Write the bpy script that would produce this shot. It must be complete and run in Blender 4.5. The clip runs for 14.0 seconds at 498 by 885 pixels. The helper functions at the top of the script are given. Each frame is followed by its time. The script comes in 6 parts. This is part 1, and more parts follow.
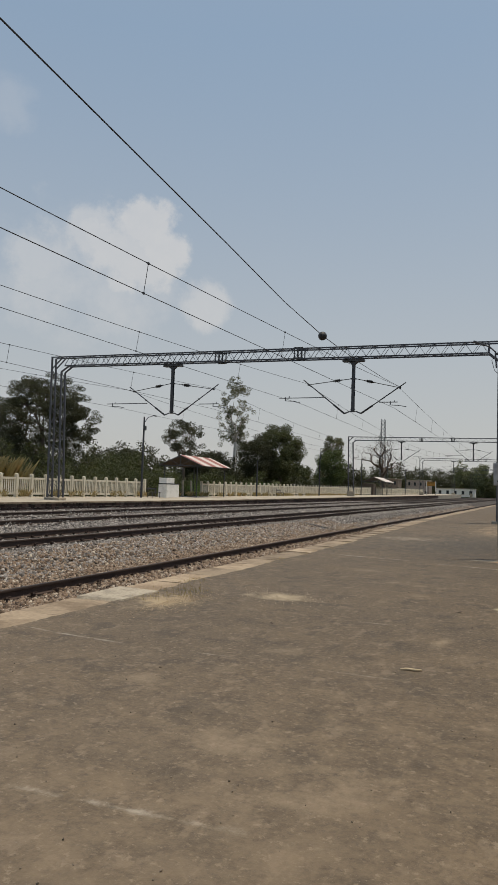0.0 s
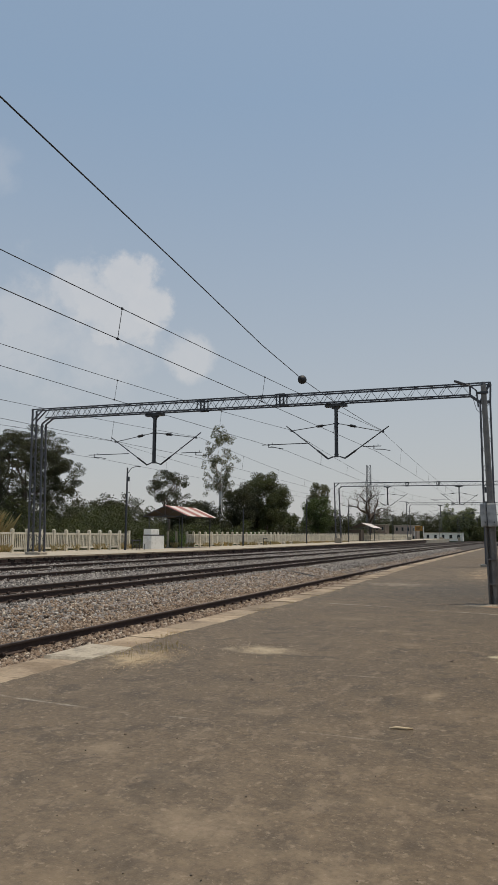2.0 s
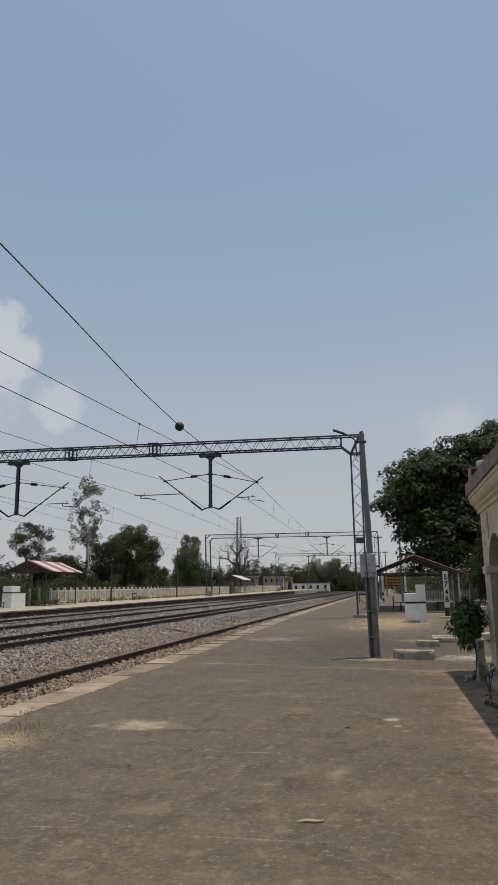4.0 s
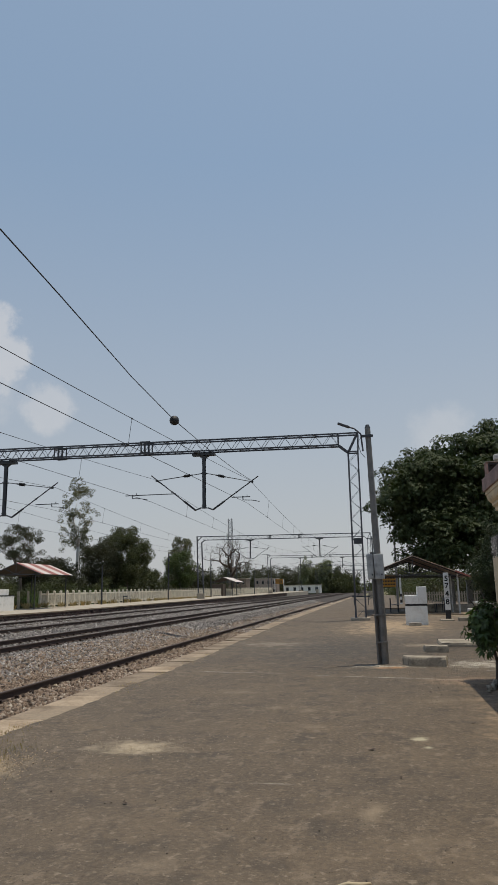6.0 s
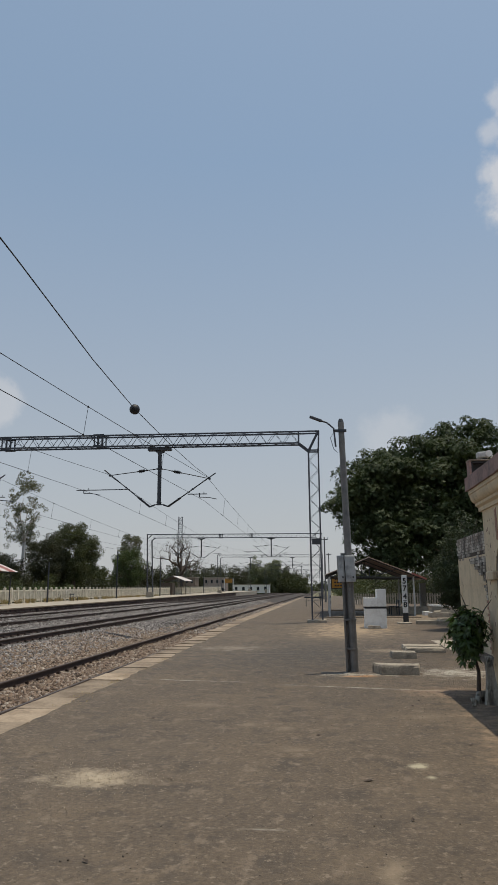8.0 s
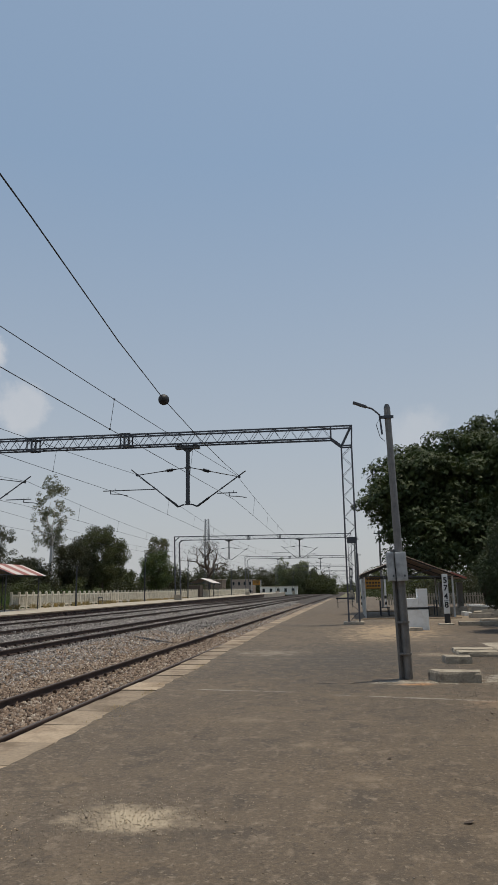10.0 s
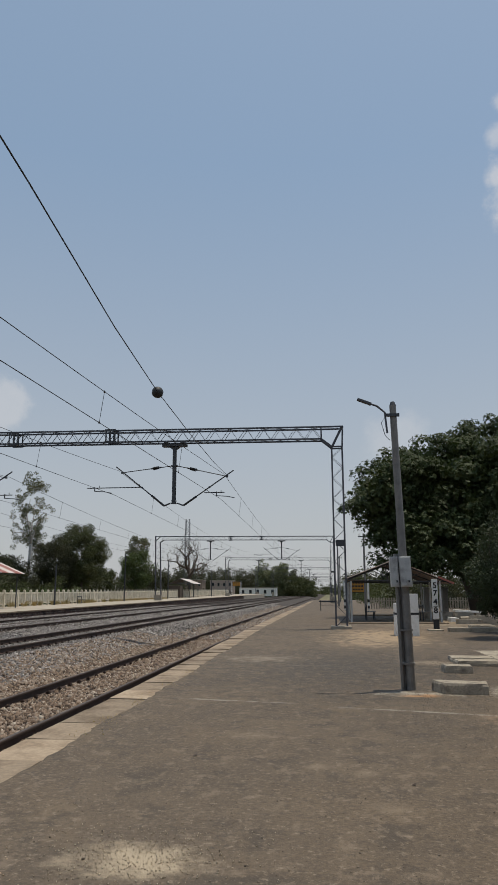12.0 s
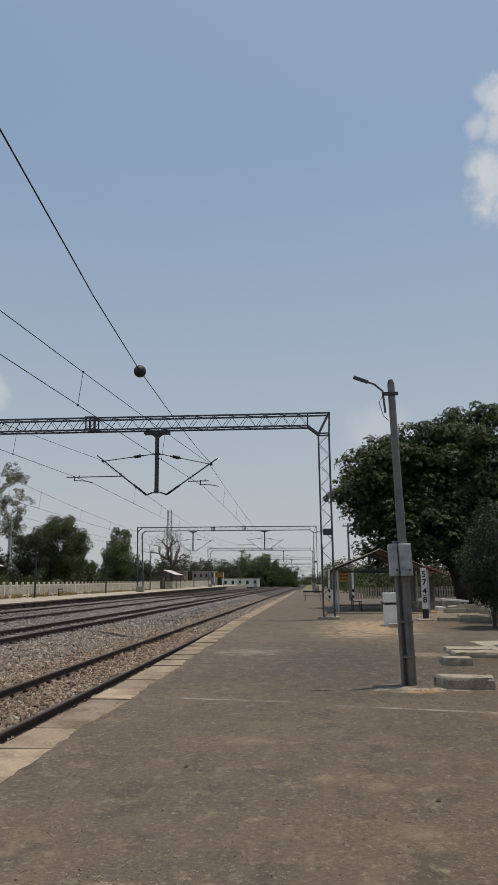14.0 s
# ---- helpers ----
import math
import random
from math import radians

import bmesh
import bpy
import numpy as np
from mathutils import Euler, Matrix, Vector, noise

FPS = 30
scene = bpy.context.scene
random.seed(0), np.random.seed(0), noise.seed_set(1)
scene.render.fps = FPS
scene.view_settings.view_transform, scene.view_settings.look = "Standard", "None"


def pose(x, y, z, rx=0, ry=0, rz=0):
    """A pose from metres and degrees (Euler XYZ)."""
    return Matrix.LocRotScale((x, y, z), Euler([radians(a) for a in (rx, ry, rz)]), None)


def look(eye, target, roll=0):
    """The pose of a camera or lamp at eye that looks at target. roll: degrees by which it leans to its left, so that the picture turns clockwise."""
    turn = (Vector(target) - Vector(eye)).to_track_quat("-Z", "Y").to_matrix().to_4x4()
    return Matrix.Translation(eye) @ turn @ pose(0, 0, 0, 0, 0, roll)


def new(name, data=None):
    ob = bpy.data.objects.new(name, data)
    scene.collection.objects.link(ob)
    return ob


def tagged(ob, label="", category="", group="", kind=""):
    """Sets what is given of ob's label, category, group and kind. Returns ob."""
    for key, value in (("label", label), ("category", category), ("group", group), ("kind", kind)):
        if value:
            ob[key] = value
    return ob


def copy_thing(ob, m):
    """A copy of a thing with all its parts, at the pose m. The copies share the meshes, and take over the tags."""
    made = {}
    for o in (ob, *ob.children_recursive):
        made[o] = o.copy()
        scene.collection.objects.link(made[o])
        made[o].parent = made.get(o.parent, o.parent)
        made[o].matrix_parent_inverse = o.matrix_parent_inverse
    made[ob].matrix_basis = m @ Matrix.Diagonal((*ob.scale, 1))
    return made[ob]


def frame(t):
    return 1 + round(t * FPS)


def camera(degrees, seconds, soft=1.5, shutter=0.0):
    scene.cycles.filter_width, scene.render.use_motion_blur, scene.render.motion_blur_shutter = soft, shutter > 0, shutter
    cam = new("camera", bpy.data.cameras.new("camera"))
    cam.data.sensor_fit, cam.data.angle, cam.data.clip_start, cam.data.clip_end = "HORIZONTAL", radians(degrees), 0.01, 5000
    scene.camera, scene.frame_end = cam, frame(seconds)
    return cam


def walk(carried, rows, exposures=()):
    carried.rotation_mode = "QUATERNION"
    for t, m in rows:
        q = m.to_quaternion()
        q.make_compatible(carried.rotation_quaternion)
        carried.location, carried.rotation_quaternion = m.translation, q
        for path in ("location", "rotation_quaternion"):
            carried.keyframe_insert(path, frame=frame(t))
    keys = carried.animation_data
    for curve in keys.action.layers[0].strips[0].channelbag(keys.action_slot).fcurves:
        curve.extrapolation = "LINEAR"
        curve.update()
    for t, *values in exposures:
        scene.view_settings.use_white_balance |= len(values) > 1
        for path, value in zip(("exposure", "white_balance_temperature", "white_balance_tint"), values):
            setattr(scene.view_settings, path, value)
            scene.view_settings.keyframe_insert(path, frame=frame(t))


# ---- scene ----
cam = camera(38.6, 14.0, soft=1.3)
PATH = [
    (0, (0.687, 2.142, 1.438), (-0.066, 3.99, 1.562), 1.9),
    (0.5, (0.703, 2.203, 1.45), (-0.034, 4.056, 1.603), 1.7),
    (1, (0.684, 2.36, 1.411), (-0.033, 4.216, 1.617), 1.0),
    (1.5, (0.682, 2.464, 1.405), (-0.029, 4.318, 1.644), 0.7),
    (2, (0.658, 2.553, 1.402), (-0.056, 4.403, 1.664), 0.4),
    (2.5, (0.583, 2.689, 1.453), (0.076, 4.588, 1.824), 1.4),
    (3, (0.486, 2.817, 1.432), (0.077, 4.734, 1.827), 0.6),
    (5.5, (0.028, 3.911, 1.466), (-0.31, 5.839, 1.877), -1.2),
    (6, (-0.06, 4.076, 1.465), (-0.392, 6.006, 1.874), -1.1),
    (6.5, (-0.174, 4.284, 1.479), (-0.494, 6.216, 1.888), -1.2),
    (7, (-0.265, 4.623, 1.466), (-0.569, 6.558, 1.869), -1.1),
    (7.5, (-0.332, 4.814, 1.492), (-0.631, 6.75, 1.895), -1.4),
    (8, (-0.502, 4.951, 1.523), (-0.7, 6.9, 1.928), -0.4),
    (8.5, (-0.613, 5.125, 1.506), (-0.711, 7.081, 1.911), -0.9),
    (9, (-0.712, 5.488, 1.508), (-0.922, 7.435, 1.914), -1.0),
    (11.5, (-1.139, 6.377, 1.547), (-1.42, 8.314, 1.959), -1.0),
    (12, (-1.257, 6.565, 1.562), (-1.472, 8.51, 1.975), -0.1),
    (12.5, (-1.358, 6.71, 1.552), (-1.532, 8.659, 1.966), -0.3),
    (13, (-1.409, 7.014, 1.556), (-1.573, 8.965, 1.964), -0.5),
    (13.5, (-1.406, 7.142, 1.538), (-1.575, 9.092, 1.945), -0.7),
    (14, (-1.475, 7.357, 1.563), (-1.639, 9.312, 1.951), -0.6),
]
walk(cam, [(t, look(eye, target, roll)) for t, eye, target, roll in PATH],
     exposures=[(0, 0.06, 6950, 10), (1.5, 0.05, 6870, 10), (3.0, 0.02, 6630, 10), (8.0, 0.0, 6570, 10), (14, 0.0, 6570, 10)])

# ---- world, sun, exposure ----
SUN_DIR = Vector((0.165, 0.09, 0.985)).normalized()
world = bpy.data.worlds.new("sky_world")
scene.world = world
world.use_nodes = True
wn, wl = world.node_tree.nodes, world.node_tree.links
wn.clear()


def wnode(kind, **kw):
    n = wn.new(kind)
    for k, v in kw.items():
        n.inputs[k].default_value = v
    return n


sky = wn.new("ShaderNodeTexSky")
sky.sky_type = "NISHITA"
sky.sun_disc = False
sky.sun_elevation = math.asin(SUN_DIR.z)
sky.sun_rotation = math.atan2(SUN_DIR.x, SUN_DIR.y)
sky.air_density, sky.dust_density, sky.ozone_density = 1.0, 2.0, 1.0
coord = wn.new("ShaderNodeTexCoord")
warp = wnode("ShaderNodeTexNoise", Scale=13.0, Detail=12.0, Roughness=0.62)
puff = wnode("ShaderNodeTexVoronoi", Scale=34.0, Detail=3.0, Roughness=0.55, Lacunarity=2.3)
puff.normalize = True
wl.new(coord.outputs["Generated"], warp.inputs["Vector"])
bent = wn.new("ShaderNodeVectorMath")
bent.operation = "MULTIPLY_ADD"
bent.inputs[1].default_value = (0.03, 0.03, 0.03)
wl.new(warp.outputs["Color"], bent.inputs[0])
wl.new(coord.outputs["Generated"], bent.inputs[2])
wl.new(bent.outputs[0], puff.inputs["Vector"])


def wmath(operation, a, b, c=None):
    n = wn.new("ShaderNodeMath")
    n.operation = operation
    for k, v in enumerate((a, b) if c is None else (a, b, c)):
        if isinstance(v, (int, float)):
            n.inputs[k].default_value = v
        else:
            wl.new(v, n.inputs[k])
    return n.outputs[0]


# cauliflower rims: broad noise plus rounded cells
billow = wmath("ADD", wmath("MULTIPLY", warp.outputs["Fac"], -2.2), wmath("MULTIPLY", puff.outputs["Distance"], 0.6))
# cumulus heaps: direction, angular radius, density, share of the radius over which the rim fades
total = None
for direction, radius, density, fade in (((-0.511, 0.803, 0.304), 0.070, 0.46, 0.55), ((-0.484, 0.806, 0.341), 0.044, 0.50, 0.42), ((-0.461, 0.830, 0.312), 0.036, 0.50, 0.45),
                                         ((-0.540, 0.776, 0.322), 0.045, 0.40, 0.60), ((-0.424, 0.871, 0.250), 0.044, 0.38, 0.6), ((-0.612, 0.738, 0.290), 0.055, 0.32, 0.7),
                                         ((-0.540, 0.803, 0.255), 0.120, 0.26, 1.0), ((-0.600, 0.753, 0.268), 0.090, 0.28, 1.0), ((-0.602, 0.653, 0.460), 0.045, 0.14, 0.9),
                                         ((0.255, 0.782, 0.570), 0.036, 0.66, 0.65), ((0.229, 0.784, 0.577), 0.016, 0.45, 0.8), ((0.246, 0.801, 0.545), 0.028, 0.58, 0.75),
                                         ((0.222, 0.806, 0.550), 0.018, 0.45, 0.8), ((0.240, 0.836, 0.492), 0.046, 0.66, 0.65), ((0.274, 0.835, 0.478), 0.052, 0.68, 0.6),
                                         ((0.220, 0.834, 0.507), 0.022, 0.55, 0.7), ((0.100, 0.970, 0.205), 0.045, 0.26, 0.8)):
    dist = wn.new("ShaderNodeVectorMath")
    dist.operation = "DISTANCE"
    dist.inputs[1].default_value = Vector(direction).normalized()
    wl.new(coord.outputs["Generated"], dist.inputs[0])
    far = wmath("ADD", dist.outputs["Value"], wmath("MULTIPLY_ADD", billow, radius * 1.0, radius * 0.88))
    mask = wn.new("ShaderNodeMapRange")
    mask.interpolation_type = "SMOOTHSTEP"
    wl.new(far, mask.inputs["Value"])
    for key, value in (("From Min", radius), ("From Max", radius * (1 - fade)), ("To Min", 0.0), ("To Max", density)):
        mask.inputs[key].default_value = value
    total = mask.outputs[0] if total is None else wmath("MAXIMUM", total, mask.outputs[0])
# thinner and thicker places inside the heaps
total = wmath("MULTIPLY", total, wmath("MULTIPLY_ADD", puff.outputs["Distance"], -0.45, 1.12))
cloud = wn.new("ShaderNodeMix")
cloud.data_type = "RGBA"
cloud.inputs["B"].default_value = (6.7, 6.6, 6.6, 1)
wl.new(total, cloud.inputs["Factor"])
# thin haze evens out the blue
haze = wn.new("ShaderNodeMix")
haze.data_type = "RGBA"
up = wn.new("ShaderNodeSeparateXYZ")
wl.new(coord.outputs["Generated"], up.inputs[0])
thick = wn.new("ShaderNodeMapRange")
thick.interpolation_type = "SMOOTHSTEP"
for key, value in (("From Min", -0.05), ("From Max", 0.62), ("To Min", 0.9), ("To Max", 0.62)):
    thick.inputs[key].default_value = value
wl.new(up.outputs["Z"], thick.inputs["Value"])
wl.new(thick.outputs[0], haze.inputs["Factor"])
tone = wn.new("ShaderNodeMix")
tone.data_type = "RGBA"
tone.inputs["A"].default_value = (4.80, 4.93, 5.0, 1)
tone.inputs["B"].default_value = (2.75, 3.95, 5.4, 1)
lift = wn.new("ShaderNodeMapRange")
for key, value in (("From Min", 0.0), ("From Max", 0.55)):
    lift.inputs[key].default_value = value
wl.new(up.outputs["Z"], lift.inputs["Value"])
wl.new(lift.outputs[0], tone.inputs["Factor"])
wl.new(tone.outputs["Result"], haze.inputs["B"])
wl.new(sky.outputs[0], haze.inputs["A"])
wl.new(haze.outputs["Result"], cloud.inputs["A"])
bg = wnode("ShaderNodeBackground", Strength=0.104)
wl.new(cloud.outputs["Result"], bg.inputs["Color"])
wo = wn.new("ShaderNodeOutputWorld")
wl.new(bg.outputs[0], wo.inputs["Surface"])

sun_data = bpy.data.lights.new("sun", "SUN")
sun_data.energy, sun_data.angle, sun_data.color = 2.75, radians(0.6), (1.0, 0.91, 0.745)
sun = new("sun", sun_data)
sun.matrix_world = look(SUN_DIR * 100, (0, 0, 0))

# ---- materials ----


def material(name, color, rough=0.8, metal=0.0, grain=40.0, stain=1.5, vary=0.25, bump=0.15, second=None, second_at=(0.5, 0.7), per_piece=0.0, dent=0.01):
    """Procedural surface: base colour with grain and stains, a second colour in blotches, fine relief."""
    m = bpy.data.materials.new(name)
    m.use_nodes = True
    nt = m.node_tree
    n, l = nt.nodes, nt.links
    bsdf = n["Principled BSDF"]
    bsdf.inputs["Roughness"].default_value = rough
    bsdf.inputs["Metallic"].default_value = metal
    geo = n.new("ShaderNodeNewGeometry")
    fine, broad = n.new("ShaderNodeTexNoise"), n.new("ShaderNodeTexNoise")
    for t, s, d in ((fine, grain, 4.0), (broad, stain, 6.0)):
        t.inputs["Scale"].default_value, t.inputs["Detail"].default_value = s, d
        t.inputs["Roughness"].default_value = 0.65
        l.new(geo.outputs["Position"], t.inputs["Vector"])
    base = n.new("ShaderNodeMix")
    base.data_type = "RGBA"
    base.inputs["A"].default_value = (*color, 1)
    base.inputs["B"].default_value = (*(second or [c * (1 - vary) for c in color]), 1)
    ramp = n.new("ShaderNodeMapRange")
    ramp.inputs["From Min"].default_value, ramp.inputs["From Max"].default_value = second_at
    l.new(broad.outputs["Fac"], ramp.inputs["Value"])
    l.new(ramp.outputs[0], base.inputs["Factor"])
    shade = n.new("ShaderNodeMapRange")
    shade.inputs["From Min"].default_value, shade.inputs["From Max"].default_value = 0.25, 0.75
    shade.inputs["To Min"].default_value, shade.inputs["To Max"].default_value = 1 - vary, 1 + vary
    l.new(fine.outputs["Fac"], shade.inputs["Value"])
    last = shade.outputs[0]
    if per_piece:
        info = n.new("ShaderNodeObjectInfo")
        isle = n.new("ShaderNodeNewGeometry")
        mixr = n.new("ShaderNodeMath")
        mixr.operation = "ADD"
        l.new(info.outputs["Random"], mixr.inputs[0])
        l.new(isle.outputs["Random Per Island"], mixr.inputs[1])
        frac = n.new("ShaderNodeMath")
        frac.operation = "FRACT"
        l.new(mixr.outputs[0], frac.inputs[0])
        pr = n.new("ShaderNodeMapRange")
        pr.inputs["To Min"].default_value, pr.inputs["To Max"].default_value = 1 - per_piece, 1 + per_piece
        l.new(frac.outputs[0], pr.inputs["Value"])
        mul = n.new("ShaderNodeMath")
        mul.operation = "MULTIPLY"
        l.new(last, mul.inputs[0])
        l.new(pr.outputs[0], mul.inputs[1])
        last = mul.outputs[0]
    tint = n.new("ShaderNodeVectorMath")
    tint.operation = "SCALE"
    l.new(base.outputs["Result"], tint.inputs[0])
    l.new(last, tint.inputs["Scale"])
    l.new(tint.outputs[0], bsdf.inputs["Base Color"])
    if bump:
        b = n.new("ShaderNodeBump")
        b.inputs["Strength"].default_value, b.inputs["Distance"].default_value = bump, dent
        l.new(fine.outputs["Fac"], b.inputs["Height"])
        l.new(b.outputs[0], bsdf.inputs["Normal"])
    return m


def leaf_material(name, color, vary=0.35, back=0.25, stain=0.5):
    m = material(name, color, rough=0.68, grain=3.0, stain=stain, vary=0.3, bump=0, per_piece=vary, second=[color[0] * 1.5, color[1] * 1.15, color[2] * 0.9])
    n, l = m.node_tree.nodes, m.node_tree.links
    bsdf = n["Principled BSDF"]
    trans = n.new("ShaderNodeBsdfTranslucent")
    trans.inputs["Color"].default_value = (color[0] * 1.6, color[1] * 1.6, color[2] * 0.8, 1)
    mix = n.new("ShaderNodeMixShader")
    mix.inputs[0].default_value = back
    l.new(bsdf.outputs[0], mix.inputs[1])
    l.new(trans.outputs[0], mix.inputs[2])
    l.new(mix.outputs[0], n["Material Output"].inputs["Surface"])
    return m


def weather(m, color, strength, scale=(3.2, 3.2, 0.9), at=(0.5, 0.72)):
    """Long rain streaks and flaked spots over a painted or plastered wall."""
    n, l = m.node_tree.nodes, m.node_tree.links
    bsdf = n["Principled BSDF"]
    for stretch, size, lo, hi, s, tone in ((scale, 1.0, at[0], at[1], strength, color), ((1, 1, 1), 5.0, 0.60, 0.66, strength * 0.9, [c * 0.55 for c in color])):
        last = bsdf.inputs["Base Color"].links[0].from_socket
        geo = n.new("ShaderNodeNewGeometry")
        mp = n.new("ShaderNodeMapping")
        mp.inputs["Scale"].default_value = stretch
        t = n.new("ShaderNodeTexNoise")
        t.inputs["Scale"].default_value, t.inputs["Detail"].default_value, t.inputs["Roughness"].default_value = size, 8.0, 0.68
        mr = n.new("ShaderNodeMapRange")
        mr.inputs["From Min"].default_value, mr.inputs["From Max"].default_value, mr.inputs["To Max"].default_value = lo, hi, s
        mix = n.new("ShaderNodeMix")
        mix.data_type = "RGBA"
        mix.inputs["B"].default_value = (*color, 1) if size == 1.0 else (*tone, 1)
        l.new(geo.outputs["Position"], mp.inputs["Vector"])
        l.new(mp.outputs[0], t.inputs["Vector"])
        l.new(t.outputs["Fac"], mr.inputs["Value"])
        l.new(mr.outputs[0], mix.inputs["Factor"])
        l.new(last, mix.inputs["A"])
        l.new(mix.outputs["Result"], bsdf.inputs["Base Color"])
    return m


M_STEEL = material("galvanised_steel", (0.08, 0.083, 0.096), 0.55, 0.3, grain=60, vary=0.2, bump=0.05)
M_DARK = material("dark_steel", (0.055, 0.058, 0.065), 0.5, 0.4, grain=60, vary=0.25, bump=0.05)
M_WIRE = material("copper_wire_dark", (0.03, 0.03, 0.032), 0.6, 0.3, vary=0.1, bump=0)
M_RAIL = material("rusty_rail_side", (0.058, 0.036, 0.028), 0.85, 0.0, grain=30, vary=0.35, bump=0.1)
M_RAILTOP = material("worn_rail_top", (0.085, 0.066, 0.055), 0.6, 0.3, grain=30, vary=0.15, bump=0)


def stone_material(name, tones, vary=0.18):
    """Crushed stone: every lump takes one of a few tones."""
    m = material(name, (0.2, 0.2, 0.2), 0.9, grain=25, vary=vary, bump=0)
    n, l = m.node_tree.nodes, m.node_tree.links
    scale = n["Principled BSDF"].inputs["Base Color"].links[0].from_node
    isle, ramp = n.new("ShaderNodeNewGeometry"), n.new("ShaderNodeValToRGB")
    ramp.color_ramp.interpolation = "LINEAR"
    while len(ramp.color_ramp.elements) < len(tones):
        ramp.color_ramp.elements.new(0.5)
    for k, (e, (at, c)) in enumerate(zip(ramp.color_ramp.elements, tones)):
        e.position, e.color = at, (*c, 1)
    l.new(isle.outputs["Random Per Island"], ramp.inputs[0])
    l.new(ramp.outputs[0], scale.inputs[0])
    return m


M_STONE = stone_material("ballast_stone", ((0, (0.045, 0.032, 0.024)), (0.26, (0.14, 0.094, 0.066)), (0.5, (0.215, 0.148, 0.102)), (0.75, (0.265, 0.20, 0.148)), (0.92, (0.32, 0.262, 0.21)), (1, (0.50, 0.44, 0.36))))
M_STONE2 = stone_material("clean_ballast_stone", ((0, (0.060, 0.054, 0.050)), (0.3, (0.16, 0.146, 0.136)), (0.55, (0.215, 0.195, 0.185)), (0.82, (0.265, 0.238, 0.222)), (1, (0.46, 0.43, 0.40))))
M_BED = material("ballast_bed", (0.060, 0.048, 0.040), 0.95, grain=14, stain=0.6, vary=0.45, bump=0.8, dent=0.04)
M_COPING = material("stone_coping", (0.325, 0.25, 0.175), 0.9, grain=18, stain=1.6, vary=0.25, bump=0.4, second=(0.20, 0.145, 0.095), second_at=(0.46, 0.62), per_piece=0.26)
M_CONC = material("weathered_concrete", (0.37, 0.32, 0.25), 0.9, grain=30, stain=4, vary=0.28, bump=0.5, second=(0.165, 0.142, 0.115), per_piece=0.08)
M_POLE = material("grey_pole_paint", (0.19, 0.18, 0.168), 0.6, 0.1, grain=20, stain=4, vary=0.15, bump=0.08, second=(0.13, 0.125, 0.12))
M_BOX = material("grey_enamel", (0.46, 0.46, 0.45), 0.5, 0.1, grain=15, stain=5, vary=0.08, bump=0.03, second=(0.25, 0.245, 0.24))
M_WHITE = material("white_paint", (0.78, 0.77, 0.74), 0.7, grain=25, stain=3, vary=0.06, bump=0.08, second=(0.62, 0.60, 0.55), per_piece=0.05)
M_FENCE = material("cream_fence_paint", (0.66, 0.605, 0.49), 0.85, grain=20, stain=1.5, vary=0.14, bump=0.1, second=(0.42, 0.37, 0.28), per_piece=0.1)
M_BLACK = material("black_paint", (0.02, 0.02, 0.022), 0.6, vary=0.2, bump=0.05)
M_YELLOW = material("yellow_board_paint", (0.40, 0.19, 0.02), 0.6, vary=0.08, bump=0)
M_RED = material("red_roof_paint", (0.30, 0.10, 0.075), 0.6, grain=12, stain=2, vary=0.15, bump=0.05)
M_ROOFW = material("white_roof_paint", (0.60, 0.54, 0.50), 0.6, grain=12, stain=2, vary=0.1, bump=0.05)
M_TIN = material("weathered_sheet_roof", (0.24, 0.20, 0.175), 0.75, 0.1, grain=10, stain=2.5, vary=0.3, bump=0.1, second=(0.30, 0.17, 0.12))
M_BROWN_SHEET = material("dark_brown_sheet", (0.075, 0.052, 0.042), 0.85, grain=10, stain=2, vary=0.25, bump=0.1, second=(0.11, 0.07, 0.05))
M_PLASTER = material("cream_lime_plaster", (0.66, 0.535, 0.36), 0.9, grain=22, stain=1.3, vary=0.08, bump=0.3, second=(0.52, 0.42, 0.28), second_at=(0.5, 0.7))
weather(M_PLASTER, (0.33, 0.27, 0.20), 0.5)
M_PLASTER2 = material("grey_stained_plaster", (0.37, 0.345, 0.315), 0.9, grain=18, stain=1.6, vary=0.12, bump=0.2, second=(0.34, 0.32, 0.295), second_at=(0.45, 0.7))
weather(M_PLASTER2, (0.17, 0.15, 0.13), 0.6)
M_PARAPET = material("red_oxide_parapet", (0.33, 0.215, 0.185), 0.9, grain=22, stain=3.0, vary=0.25, bump=0.3, second=(0.19, 0.145, 0.13), second_at=(0.45, 0.62))
weather(M_PARAPET, (0.13, 0.10, 0.09), 0.6)
M_BRICK = weather(material("old_brick", (0.46, 0.42, 0.36), 0.95, grain=30, stain=3, vary=0.25, bump=0.4, second=(0.22, 0.17, 0.135), second_at=(0.48, 0.62), per_piece=0.35), (0.06, 0.05, 0.045), 0.85, (3.0, 3.0, 1.1), (0.47, 0.6))
M_REDBRICK = material("bare_red_brick", (0.36, 0.20, 0.14), 0.95, grain=30, stain=6, vary=0.25, bump=0.4, second=(0.26, 0.15, 0.11))
M_MORTAR = material("dark_mortar", (0.085, 0.07, 0.058), 0.95, grain=30, vary=0.25, bump=0.3)
M_WALLSTONE = material("dark_platform_stone", (0.075, 0.044, 0.034), 0.95, grain=14, stain=2, vary=0.3, bump=0.3, second=(0.12, 0.085, 0.066), per_piece=0.7)
M_BARK = material("bark", (0.085, 0.065, 0.052), 0.95, grain=22, stain=3, vary=0.3, bump=0.5, second=(0.06, 0.05, 0.04))
